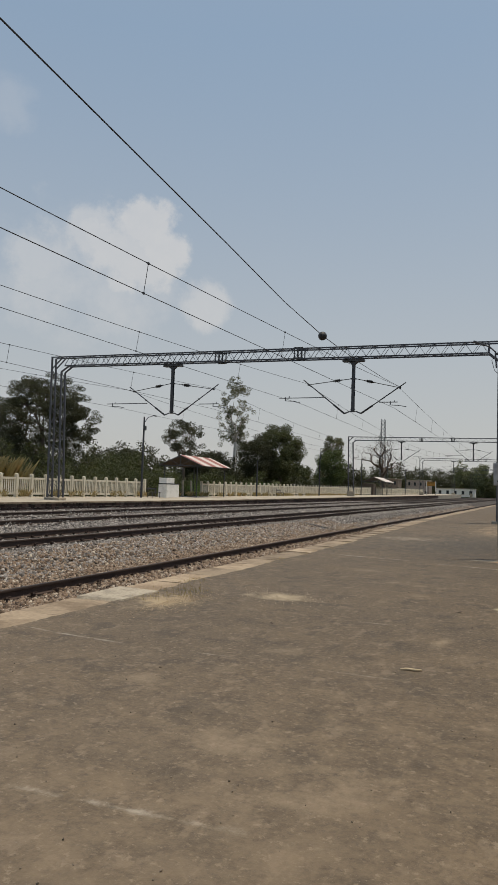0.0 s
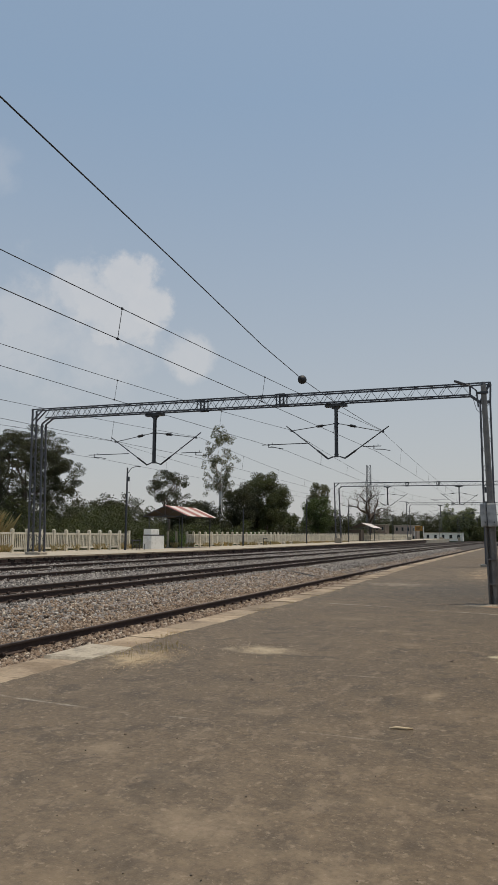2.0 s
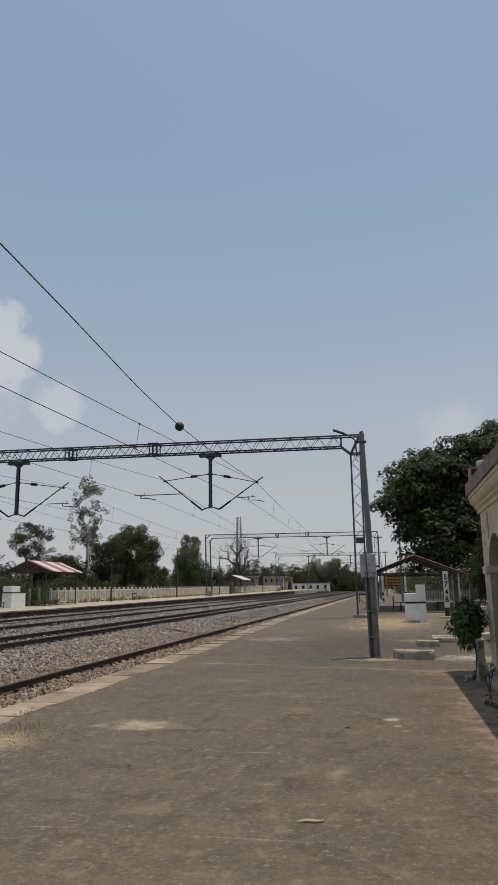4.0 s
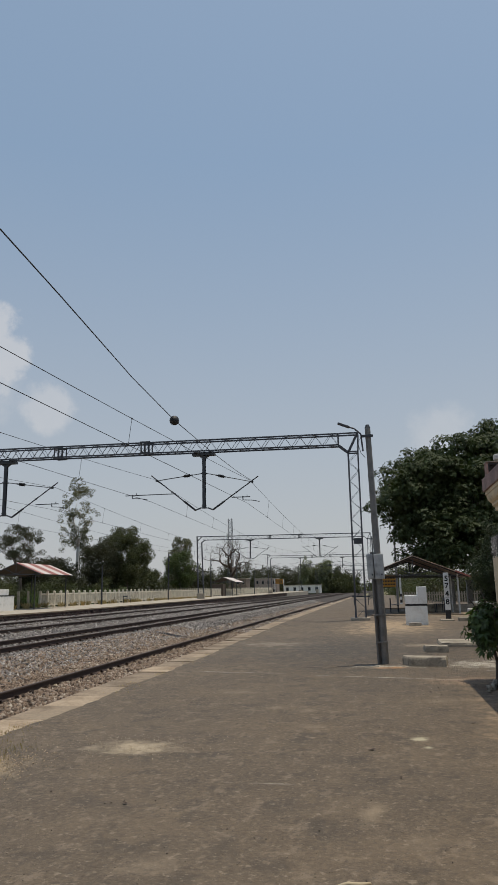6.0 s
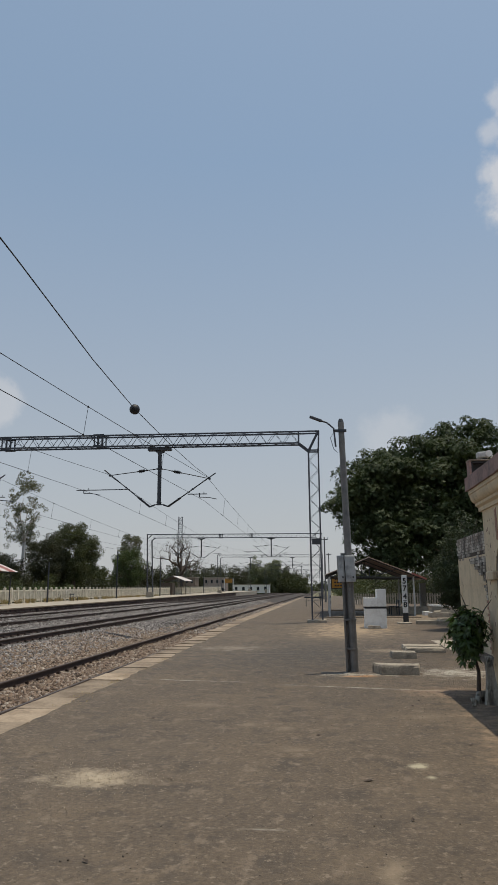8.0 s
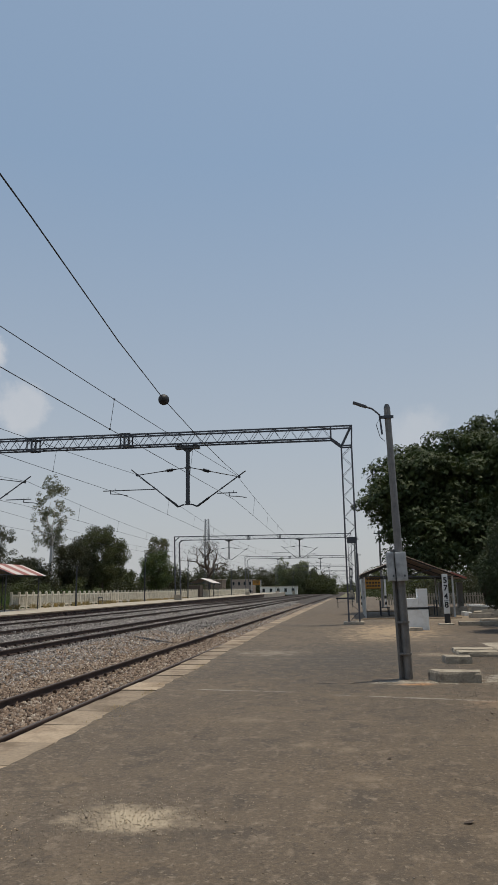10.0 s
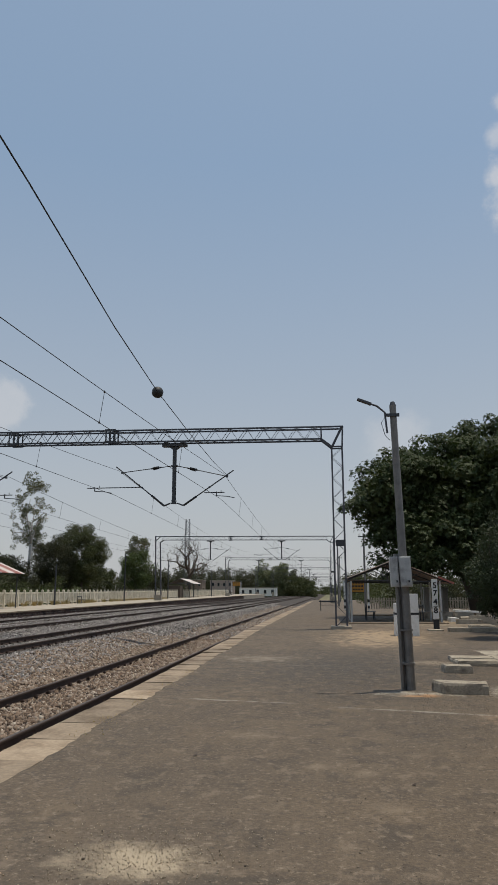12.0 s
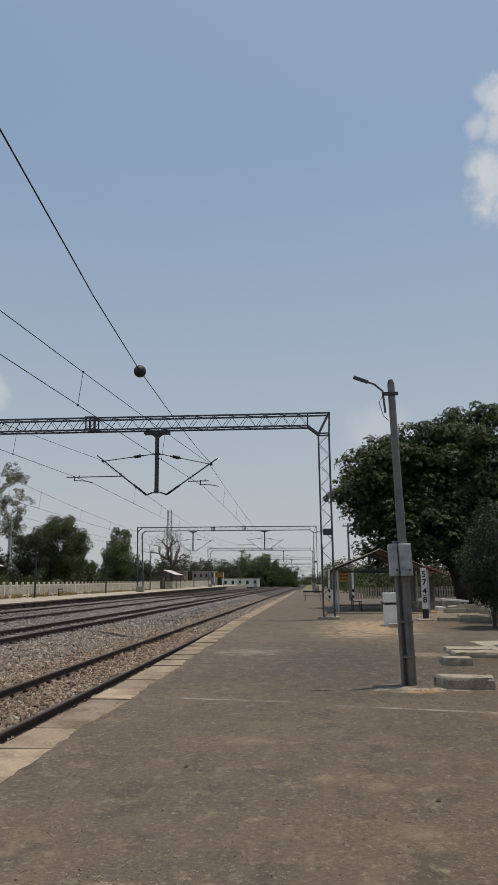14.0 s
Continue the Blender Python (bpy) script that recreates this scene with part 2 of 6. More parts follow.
M_PALEBARK = material("pale_bark", (0.45, 0.42, 0.37), 0.9, grain=12, stain=2, vary=0.2, bump=0.2, second=(0.30, 0.27, 0.23))
M_DIRT = material("bare_soil", (0.25, 0.185, 0.125), 0.95, grain=16, stain=0.6, vary=0.2, bump=0.4, second=(0.18, 0.14, 0.10))
M_FIELD = material("dry_field", (0.20, 0.165, 0.10), 0.95, grain=2.5, stain=0.06, vary=0.25, bump=0.3, second=(0.11, 0.12, 0.05), second_at=(0.42, 0.58))
M_LEAF_BIG = leaf_material("broad_dark_leaf", (0.041, 0.064, 0.018), 0.3, 0.12, 1.1)
M_LEAF_SHRUB = leaf_material("dark_shrub_leaf", (0.026, 0.042, 0.014), 0.4, 0.10)
M_LEAF_GUM = leaf_material("grey_green_leaf", (0.11, 0.115, 0.075))
M_LEAF_MID = leaf_material("olive_leaf", (0.056, 0.067, 0.026))
M_LEAF_DARK = leaf_material("dark_scrub_leaf", (0.042, 0.046, 0.024))
M_LEAF_GREEN = leaf_material("plain_green_leaf", (0.062, 0.088, 0.030))
M_LEAF_BRIGHT = leaf_material("fresh_green_leaf", (0.065, 0.115, 0.025))
M_LEAF_PALE = leaf_material("pale_green_leaf", (0.115, 0.135, 0.075))
M_DRY = leaf_material("dry_grass", (0.33, 0.26, 0.13))
M_GLASS = material("dark_window", (0.03, 0.035, 0.04), 0.15, vary=0.1, bump=0)
M_STICK = material("dry_husk", (0.50, 0.41, 0.28), 0.9, grain=30, vary=0.15, bump=0.2)

# ---- mesh helpers ----


class Build:
    """Collects boxes, bars and tubes into one mesh."""

    def __init__(self):
        self.v, self.f = [], []

    def add(self, verts, faces):
        k = len(self.v)
        self.v += [tuple(p) for p in verts]
        self.f += [tuple(i + k for i in f) for f in faces]
        return self

    def box(self, cx, cy, cz, sx, sy, sz, turn=None):
        pts = [Vector((x * sx / 2, y * sy / 2, z * sz / 2)) for z in (-1, 1) for y in (-1, 1) for x in (-1, 1)]
        if turn:
            e = Euler([radians(a) for a in turn]).to_matrix()
            pts = [e @ p for p in pts]
        return self.add([(p.x + cx, p.y + cy, p.z + cz) for p in pts],
                        [(0, 2, 3, 1), (4, 5, 7, 6), (0, 1, 5, 4), (2, 6, 7, 3), (0, 4, 6, 2), (1, 3, 7, 5)])

    def bar(self, p, q, w, h=None, up=(0, 0, 1)):
        p, q, h = Vector(p), Vector(q), h or w
        d = (q - p).normalized()
        u = Vector(up)
        if abs(d.dot(u)) > 0.98:
            u = Vector((0, 1, 0))
        s = d.cross(u).normalized()
        u = s.cross(d)
        pts = [b + s * (i * w / 2) + u * (j * h / 2) for b in (p, q) for i, j in ((-1, -1), (1, -1), (1, 1), (-1, 1))]
        return self.add(pts, [(0, 3, 2, 1), (4, 5, 6, 7), (0, 1, 5, 4), (1, 2, 6, 5), (2, 3, 7, 6), (3, 0, 4, 7)])

    def angle(self, p, q, w, t=0.012, flip=(1, 1)):
        """An L-section bar."""
        p, q = Vector(p), Vector(q)
        d = (q - p).normalized()
        u = Vector((0, 0, 1)) if abs(d.z) < 0.9 else Vector((0, 1, 0))
        s = d.cross(u).normalized() * flip[0]
        u = s.cross(d) * flip[1]
        ring = ((0, 0), (w, 0), (w, t), (t, t), (t, w), (0, w))
        pts = [b + s * (i - w / 2) + u * (j - w / 2) for b in (p, q) for i, j in ring]
        return self.add(pts, [(5, 4, 3, 2, 1, 0), (6, 7, 8, 9, 10, 11)] + [(i, (i + 1) % 6, 6 + (i + 1) % 6, 6 + i) for i in range(6)])

    def tube(self, points, radii, sides=8):
        points = [Vector(p) for p in points]
        rings = []
        for i, p in enumerate(points):
            d = (points[min(i + 1, len(points) - 1)] - points[max(i - 1, 0)]).normalized()
            a = d.cross(Vector((0, 0, 1)) if abs(d.z) < 0.9 else Vector((1, 0, 0))).normalized()
            b = d.cross(a)
            r = radii[i] if isinstance(radii, (list, tuple)) else radii
            rings.append([p + (a * math.cos(2 * math.pi * k / sides) + b * math.sin(2 * math.pi * k / sides)) * r for k in range(sides)])
        faces = []
        for i in range(len(rings) - 1):
            for k in range(sides):
                j = (k + 1) % sides
                faces.append((i * sides + k, i * sides + j, (i + 1) * sides + j, (i + 1) * sides + k))
        faces += [tuple(range(sides))[::-1], tuple((len(rings) - 1) * sides + k for k in range(sides))]
        return self.add([v for r in rings for v in r], faces)

    def prism(self, outline, a, b, axis="y"):
        """An outline of (u, v) pushed along an axis from a to b."""
        put = {"y": lambda u, v, w: (u, w, v), "x": lambda u, v, w: (w, u, v), "z": lambda u, v, w: (u, v, w)}[axis]
        k = len(outline)
        return self.add([put(u, v, w) for w in (a, b) for u, v in outline],
                        [tuple(range(k)), tuple(range(2 * k - 1, k - 1, -1))] + [(i, k + i, k + (i + 1) % k, (i + 1) % k) for i in range(k)])

    def mesh(self, name, mat, smooth=False):
        me = bpy.data.meshes.new(name)
        me.from_pydata(self.v, [], self.f)
        me.materials.append(mat)
        bm = bmesh.new()
        bm.from_mesh(me)
        bmesh.ops.recalc_face_normals(bm, faces=bm.faces)
        bm.to_mesh(me)
        bm.free()
        if smooth:
            me.polygons.foreach_set("use_smooth", [True] * len(me.polygons))
        return me


def part(name, build, mat, parent, label="", bevel=0.0, smooth=False, kind=""):
    ob = new(name, build.mesh(name, mat, smooth) if isinstance(build, Build) else build)
    ob.parent = parent
    if bevel:
        mod = ob.modifiers.new("edge", "BEVEL")
        mod.width, mod.segments, mod.limit_method = bevel, 2, "ANGLE"
    return tagged(ob, label=label, kind=kind)


def thing(name, loc, label, category, group="", kind="", turn=0.0):
    ob = new(name)
    ob.empty_display_size = 0.2
    ob.matrix_basis = pose(*loc, 0, 0, turn)
    return tagged(ob, label, category, group, kind)


def solid(name, build, mat, label, category, kind="", bevel=0.0, loc=(0, 0, 0), smooth=False, turn=0.0, group=""):
    ob = new(name, build.mesh(name, mat, smooth) if isinstance(build, Build) else build)
    ob.matrix_basis = pose(*loc, 0, 0, turn)
    if bevel:
        mod = ob.modifiers.new("edge", "BEVEL")
        mod.width, mod.segments, mod.limit_method = bevel, 2, "ANGLE"
    return tagged(ob, label, category, group, kind)


def raw_mesh(name, verts, faces, mat):
    """A mesh straight from arrays: verts (n, 3), faces (m, k)."""
    me = bpy.data.meshes.new(name)
    n, (m, k) = len(verts), faces.shape
    me.vertices.add(n)
    me.vertices.foreach_set("co", np.asarray(verts, np.float32).ravel())
    me.loops.add(m * k)
    me.loops.foreach_set("vertex_index", faces.astype(np.int32).ravel())
    me.polygons.add(m)
    me.polygons.foreach_set("loop_start", np.arange(0, m * k, k, dtype=np.int32))
    me.polygons.foreach_set("loop_total", np.full(m, k, dtype=np.int32))
    me.materials.append(mat)
    me.update(calc_edges=True)
    return me


rng = np.random.default_rng(7)


def turned(n):
    """n random rotation matrices."""
    q = rng.normal(size=(n, 4))
    q /= np.linalg.norm(q, axis=1)[:, None]
    w, x, y, z = q.T
    return np.stack([1 - 2 * (y * y + z * z), 2 * (x * y - z * w), 2 * (x * z + y * w), 2 * (x * y + z * w), 1 - 2 * (x * x + z * z), 2 * (y * z - x * w),
                     2 * (x * z - y * w), 2 * (y * z + x * w), 1 - 2 * (x * x + y * y)], 1).reshape(n, 3, 3)


def stones(name, centres, sizes, mat):
    """Many angular stones, each an uneven eight-sided lump, as one mesh."""
    n = len(centres)
    base = np.array([(1, 0, 0), (-1, 0, 0), (0, 1, 0), (0, -1, 0), (0, 0, 1), (0, 0, -1)], float)
    faces = np.array([(0, 2, 4), (2, 1, 4), (1, 3, 4), (3, 0, 4), (2, 0, 5), (1, 2, 5), (3, 1, 5), (0, 3, 5)])
    v = base[None] * rng.uniform(0.6, 1.2, (n, 6, 1)) + rng.uniform(-0.3, 0.3, (n, 6, 3))
    v = np.einsum("nij,nkj->nki", turned(n), v) * sizes[:, None, None] + centres[:, None]
    f = faces[None] + (np.arange(n) * 6)[:, None, None]
    return raw_mesh(name, v.reshape(-1, 3), f.reshape(-1, 3), mat)


def leaves(name, centres, normals, sizes, mat, spread=0.7, slim=0.55):
    """Pointed leaves (two bent triangles each) about the given normals."""
    n = len(centres)
    d = normals + rng.normal(size=(n, 3)) * spread
    d /= np.linalg.norm(d, axis=1)[:, None]
    a = np.cross(d, rng.normal(size=(n, 3)))
    a /= np.linalg.norm(a, axis=1)[:, None]
    b = np.cross(d, a)
    s = sizes[:, None]
    v = np.stack([centres - a * s, centres + b * s * slim + d * s * 0.15, centres + a * s, centres - b * s * slim + d * s * 0.15], 1)
    f = np.arange(n * 4).reshape(n, 4)
    return raw_mesh(name, v.reshape(-1, 3), f, mat)


def limb(build, start, direction, length, radius, depth, tips, bend=0.35, forks=3, shrink=0.66, rise=0.15):
    """A tapering, forking limb; collects its ends in tips."""
    pts, rad = [Vector(start)], [radius]
    d = Vector(direction).normalized()
    for i in range(4):
        d = (d + Vector(rng.normal(size=3)) * bend * 0.35 + Vector((0, 0, rise * 0.3))).normalized()
        pts.append(pts[-1] + d * (length / 4))
        rad.append(radius * (1 - 0.42 * (i + 1) / 4))
        if depth <= 2 and i >= 1:
            tips.append(pts[-1].copy())
    build.tube(pts, rad, 8 if depth > 2 else 5)
    tips.append(pts[-1].copy())
    if depth > 0:
        for i in range(forks):
            side = Vector(rng.normal(size=3)).normalized()
            out = (d * 0.75 + side * 0.75 + Vector((0, 0, rise))).normalized()
            at = pts[-1] if i == 0 else pts[-1 - (i % 2)]
            limb(build, at, out, length * shrink * rng.uniform(0.8, 1.15), rad[-1] * 0.75, depth - 1, tips, bend, forks, shrink, rise)


def crown_leaves(name, lumps, per_lump, leaf, mat, flat=0.8, spread=0.8, shell=0.55):
    """A crown of leaf clumps: lumps are (x, y, z, r); leaves fill each lump's outer shell."""
    lumps = np.array(lumps, float)
    idx = np.repeat(np.arange(len(lumps)), np.maximum(6, (per_lump * (lumps[:, 3] / lumps[:, 3].mean()) ** 2).astype(int)))
    d = rng.normal(size=(len(idx), 3))
    d /= np.linalg.norm(d, axis=1)[:, None]
    r = lumps[idx, 3] * (shell + (1 - shell) * rng.uniform(0, 1, len(idx)) ** 0.6) * rng.uniform(0.85, 1.12, len(idx))
    c = lumps[idx, :3] + d * r[:, None] * np.array([1, 1, flat])
    return leaves(name, c, d, leaf * rng.uniform(0.6, 1.3, len(idx)), mat, spread)


def whorls(name, centres, outward, per, length, mat, slim=0.16, droop=0.35):
    """Rosettes of long leaves that spread from twig ends and hang a little."""
    n = len(centres)
    axis = outward + np.array([0, 0, 0.6]) + rng.normal(size=(n, 3)) * 0.25
    axis /= np.linalg.norm(axis, axis=1)[:, None]
    c, axis = np.repeat(centres, per, 0), np.repeat(axis, per, 0)
    m = n * per
    d = np.cross(axis, rng.normal(size=(m, 3)))
    d /= np.linalg.norm(d, axis=1)[:, None]
    d = d + axis * rng.uniform(0.0, 0.7, (m, 1)) + np.array([0, 0, -1.0]) * rng.uniform(0.4, 1.6, (m, 1)) * droop
    d /= np.linalg.norm(d, axis=1)[:, None]
    w = np.cross(d, axis)
    w /= np.linalg.norm(w, axis=1)[:, None] + 1e-6
    s = (length * rng.uniform(0.65, 1.2, (m, 1)))
    mid = c + d * s * 0.45 + axis * s * 0.06
    tip = c + d * s + np.array([0, 0, -1.0]) * s * droop * 0.3
    v = np.stack([c, mid + w * s * slim, tip, mid - w * s * slim], 1)
    return raw_mesh(name, v.reshape(-1, 3), np.arange(m * 4).reshape(m, 4), mat)


def twig_ends(lumps, per_lump, floor=-0.35):
    """Points on the upper, outer side of each clump, with their outward directions."""
    lumps = np.array(lumps, float)
    k = np.maximum(4, (per_lump * (lumps[:, 3] / lumps[:, 3].mean()) ** 2).astype(int))
    i = np.repeat(np.arange(len(lumps)), k)
    d = rng.normal(size=(len(i), 3))
    d /= np.linalg.norm(d, axis=1)[:, None]
    d[:, 2] = np.where(d[:, 2] < floor, -d[:, 2], d[:, 2])
    r = lumps[i, 3] * rng.uniform(0.72, 1.08, len(i))
    return lumps[i, :3] + d * r[:, None] * np.array([1, 1, 0.8]), d


def lumps_in(centre, radii, count, size, floor=-1.0, hollow=0.35):
    """Clump centres scattered through an ellipsoid with an uneven outline."""
    out = []
    while len(out) < count:
        d = rng.normal(size=3)
        d /= np.linalg.norm(d)
        if d[2] < floor:
            continue
        k = rng.uniform(hollow, 1) ** 0.5 * (0.82 + 0.36 * noise.noise(Vector(d * 1.7) + Vector(centre) * 0.31))
        p = np.array(centre) + d * np.array(radii) * k
        out.append((*p, size * rng.uniform(0.7, 1.35)))
    return out


def ground_z(y):
    """The platform rises a little beyond the lamp pole."""
    return min(max(0.0, (y - 20) * 0.0075), 0.12)


def far_z(y):
    """The far platform climbs gently."""
    return 0.3 + max(0.0, y - 55) * 0.004

# ---- platform surface ----


def platform_material():
    m = material("worn_dusty_asphalt", (0.104, 0.079, 0.056), 0.92, grain=30, stain=0.55, vary=0.45, bump=0.5, second=(0.130, 0.096, 0.064), second_at=(0.45, 0.68), dent=0.006)
    n, l = m.node_tree.nodes, m.node_tree.links
    bsdf = n["Principled BSDF"]
    last = bsdf.inputs["Base Color"].links[0].from_socket
    geo = n.new("ShaderNodeNewGeometry")
    rag = n.new("ShaderNodeTexNoise")
    rag.inputs["Scale"].default_value, rag.inputs["Detail"].default_value, rag.inputs["Roughness"].default_value = 3.6, 10.0, 0.74
    l.new(geo.outputs["Position"], rag.inputs["Vector"])

    def over(fac, color):
        nonlocal last
        mix = n.new("ShaderNodeMix")
        mix.data_type = "RGBA"
        l.new(fac, mix.inputs["Factor"])
        l.new(last, mix.inputs["A"])
        mix.inputs["B"].default_value = (*color, 1)
        last = mix.outputs["Result"]

    def patch(x, y, rx, ry, strength, ragged, color, turn=0.0, soft=0.5):
        mp = n.new("ShaderNodeMapping")
        mp.vector_type = "TEXTURE"
        mp.inputs["Location"].default_value = (x, y, 0)
        mp.inputs["Rotation"].default_value = (0, 0, radians(turn))
        mp.inputs["Scale"].default_value = (rx, ry, 1000)
        l.new(geo.outputs["Position"], mp.inputs["Vector"])
        ln = n.new("ShaderNodeVectorMath")
        ln.operation = "LENGTH"
        l.new(mp.outputs[0], ln.inputs[0])
        ma = n.new("ShaderNodeMath")
        ma.operation = "MULTIPLY_ADD"
        l.new(rag.outputs["Fac"], ma.inputs[0])
        ma.inputs[1].default_value = ragged * 4.5
        l.new(ln.outputs["Value"], ma.inputs[2])
        mr = n.new("ShaderNodeMapRange")
        mr.interpolation_type = "SMOOTHSTEP"
        l.new(ma.outputs[0], mr.inputs["Value"])
        mr.inputs["From Min"].default_value, mr.inputs["From Max"].default_value = 1.0 + ragged * 2.2, 1.0 + ragged * 2.2 - soft * 2.0
        mr.inputs["To Max"].default_value = strength
        over(mr.outputs[0], color)

    def streaks(scale, lo, hi, strength, color, stretch=(1, 1, 1)):
        mp = n.new("ShaderNodeMapping")
        mp.inputs["Scale"].default_value = stretch
        l.new(geo.outputs["Position"], mp.inputs["Vector"])
        t = n.new("ShaderNodeTexNoise")
        t.inputs["Scale"].default_value, t.inputs["Detail"].default_value, t.inputs["Roughness"].default_value = scale, 7.0, 0.7
        l.new(mp.outputs[0], t.inputs["Vector"])
        mr = n.new("ShaderNodeMapRange")
        mr.interpolation_type = "SMOOTHSTEP"
        l.new(t.outputs["Fac"], mr.inputs["Value"])
        mr.inputs["From Min"].default_value, mr.inputs["From Max"].default_value, mr.inputs["To Max"].default_value = lo, hi, strength
        over(mr.outputs[0], color)

    tan = (0.20, 0.15, 0.102)
    streaks(0.45, 0.42, 0.66, 0.45, (0.15, 0.112, 0.076))
    streaks(1.3, 0.48, 0.72, 0.55, (0.17, 0.127, 0.084), (1.0, 0.55, 1))
    patch(-1.0, 22.5, 4.6, 6.6, 0.8, 0.7, (0.060, 0.053, 0.047), soft=0.6)
    streaks(2.6, 0.51, 0.63, 0.6, (0.058, 0.047, 0.037), (1.0, 0.8, 1))
    streaks(5.5, 0.54, 0.64, 0.6, (0.215, 0.165, 0.12), (1.0, 0.7, 1))
    streaks(9.0, 0.54, 0.66, 0.40, (0.054, 0.045, 0.036))
    streaks(16.0, 0.56, 0.64, 0.65, (0.27, 0.215, 0.16))
    streaks(24.0, 0.54, 0.63, 0.42, (0.040, 0.035, 0.031))
    streaks(48.0, 0.58, 0.66, 0.5, (0.33, 0.27, 0.21))
    patch(-0.6, 22.0, 4.4, 5.6, 0.42, 0.9, (0.050, 0.045, 0.041), soft=0.7)
    patch(0.6, 16.0, 3.4, 4.2, 0.24, 0.9, (0.062, 0.053, 0.045), soft=0.8)
    patch(2.2, 9.0, 2.1, 9.0, 0.55, 1.0, tan, soft=0.8)
    patch(-0.5, 4.8, 4.2, 4.4, 0.62, 0.9, (0.25, 0.19, 0.13), soft=0.9)
    patch(-2.45, 11.15, 0.58, 0.44, 1.0, 0.6, (0.40, 0.325, 0.23))
    patch(-3.55, 10.0, 0.52, 0.78, 1.0, 0.8, (0.36, 0.28, 0.18), 0)
    patch(0.5, 32.2, 2.3, 5.8, 0.9, 0.9, (0.37, 0.27, 0.17), -4, soft=0.45)
    patch(-0.2, 29.0, 1.3, 1.8, 0.7, 1.0, (0.31, 0.225, 0.145))
    patch(2.4, 37.0, 3.0, 2.8, 0.8, 0.9, (0.17, 0.12, 0.08))
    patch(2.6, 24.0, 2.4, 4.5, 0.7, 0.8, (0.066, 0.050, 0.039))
    patch(3.7, 31.5, 1.9, 5.0, 0.75, 0.8, (0.11, 0.080, 0.056))
    patch(3.5, 44.0, 4.5, 9.0, 0.8, 0.8, (0.30, 0.235, 0.16))
    patch(1.55, 12.0, 0.7, 5.2, 0.75, 0.9, (0.32, 0.225, 0.145))
    patch(1.3, 16.3, 0.9, 0.8, 0.7, 0.8, (0.31, 0.21, 0.135))
    patch(1.5, 15.6, 0.35, 0.4, 0.85, 0.6, (0.12, 0.075, 0.045))
    patch(0.05, 18.55, 0.85, 0.42, 0.7, 0.9, (0.47, 0.42, 0.34))
    patch(0.16, 18.3, 0.42, 0.26, 0.9, 0.8, (0.43, 0.22, 0.09))
    patch(1.85, 18.9, 1.0, 1.0, 0.8, 1.1, (0.46, 0.42, 0.35))
    patch(0.95, 23.4, 0.7, 0.7, 0.6, 0.8, (0.34, 0.27, 0.19))
    patch(-2.9, 24.0, 1.2, 0.9, 0.6, 1.2, (0.30, 0.25, 0.19))
    patch(0.26, 11.7, 0.11, 0.20, 0.9, 1.2, (0.46, 0.41, 0.29))
    patch(0.34, 11.35, 0.07, 0.08, 0.9, 0.4, (0.50, 0.45, 0.32))
    patch(-0.16, 9.3, 0.11, 0.40, 0.7, 0.5, (0.29, 0.225, 0.155), -6)
    # dusty scuffs
    for x, y, r, k in ((-0.85, 5.9, 0.42, 0.75), (-0.13, 5.7, 0.36, 0.7), (-0.42, 5.35, 0.3, 0.6), (-1.98, 6.85, 0.3, 0.55), (-1.58, 7.4, 0.28, 0.5), (-1.38, 8.2, 0.3, 0.5),
                       (0.16, 8.7, 0.25, 0.5), (-1.37, 13.6, 0.22, 0.75), (-0.97, 13.4, 0.25, 0.7), (-0.78, 12.3, 0.3, 0.6), (-2.2, 15.0, 0.5, 0.5), (0.7, 14.2, 0.5, 0.5)):
        patch(x, y, r, r * 0.8, k, 0.8, (0.27, 0.21, 0.148), 20, soft=0.8)
    # chalky joints across the platform
    for x, y, rx, ry, turn, s in ((-2.75, 17.55, 1.5, 0.075, -11.0, 0.8), (0.05, 16.78, 1.7, 0.085, -14.0, 0.95), (-3.3, 7.79, 0.85, 0.034, -4.0, 0.75), (-1.9, 7.76, 0.30, 0.026, 2.0, 0.6), (-0.6, 7.72, 0.5, 0.022, -1.0, 0.45), (-1.0, 4.95, 0.75, 0.045, 3.0, 0.85),
                                  (-1.9, 22.6, 2.0, 0.06, -4.0, 0.35), (-0.9, 9.95, 0.4, 0.03, 0.0, 0.6)):
        patch(x, y, rx, ry, s, 0.9, (0.50, 0.46, 0.39), turn, soft=0.9)
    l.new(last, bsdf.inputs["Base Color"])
    pit = n.new("ShaderNodeTexNoise")
    pit.inputs["Scale"].default_value, pit.inputs["Detail"].default_value = 90.0, 5.0
    l.new(geo.outputs["Position"], pit.inputs["Vector"])
    b2 = n.new("ShaderNodeBump")
    b2.inputs["Strength"].default_value, b2.inputs["Distance"].default_value = 0.6, 0.007
    l.new(pit.outputs["Fac"], b2.inputs["Height"])
    l.new(bsdf.inputs["Normal"].links[0].from_socket, b2.inputs["Normal"])
    l.new(b2.outputs[0], bsdf.inputs["Normal"])
    return m


M_PLATFORM = platform_material()

b = Build().add([(-2500, -2500, -0.66), (2500, -2500, -0.66), (2500, 4500, -0.66), (-2500, 4500, -0.66)], [(0, 1, 2, 3)])
solid("ground", b, M_FIELD, "dry flat ground reaching the horizon", "ground", "structure")

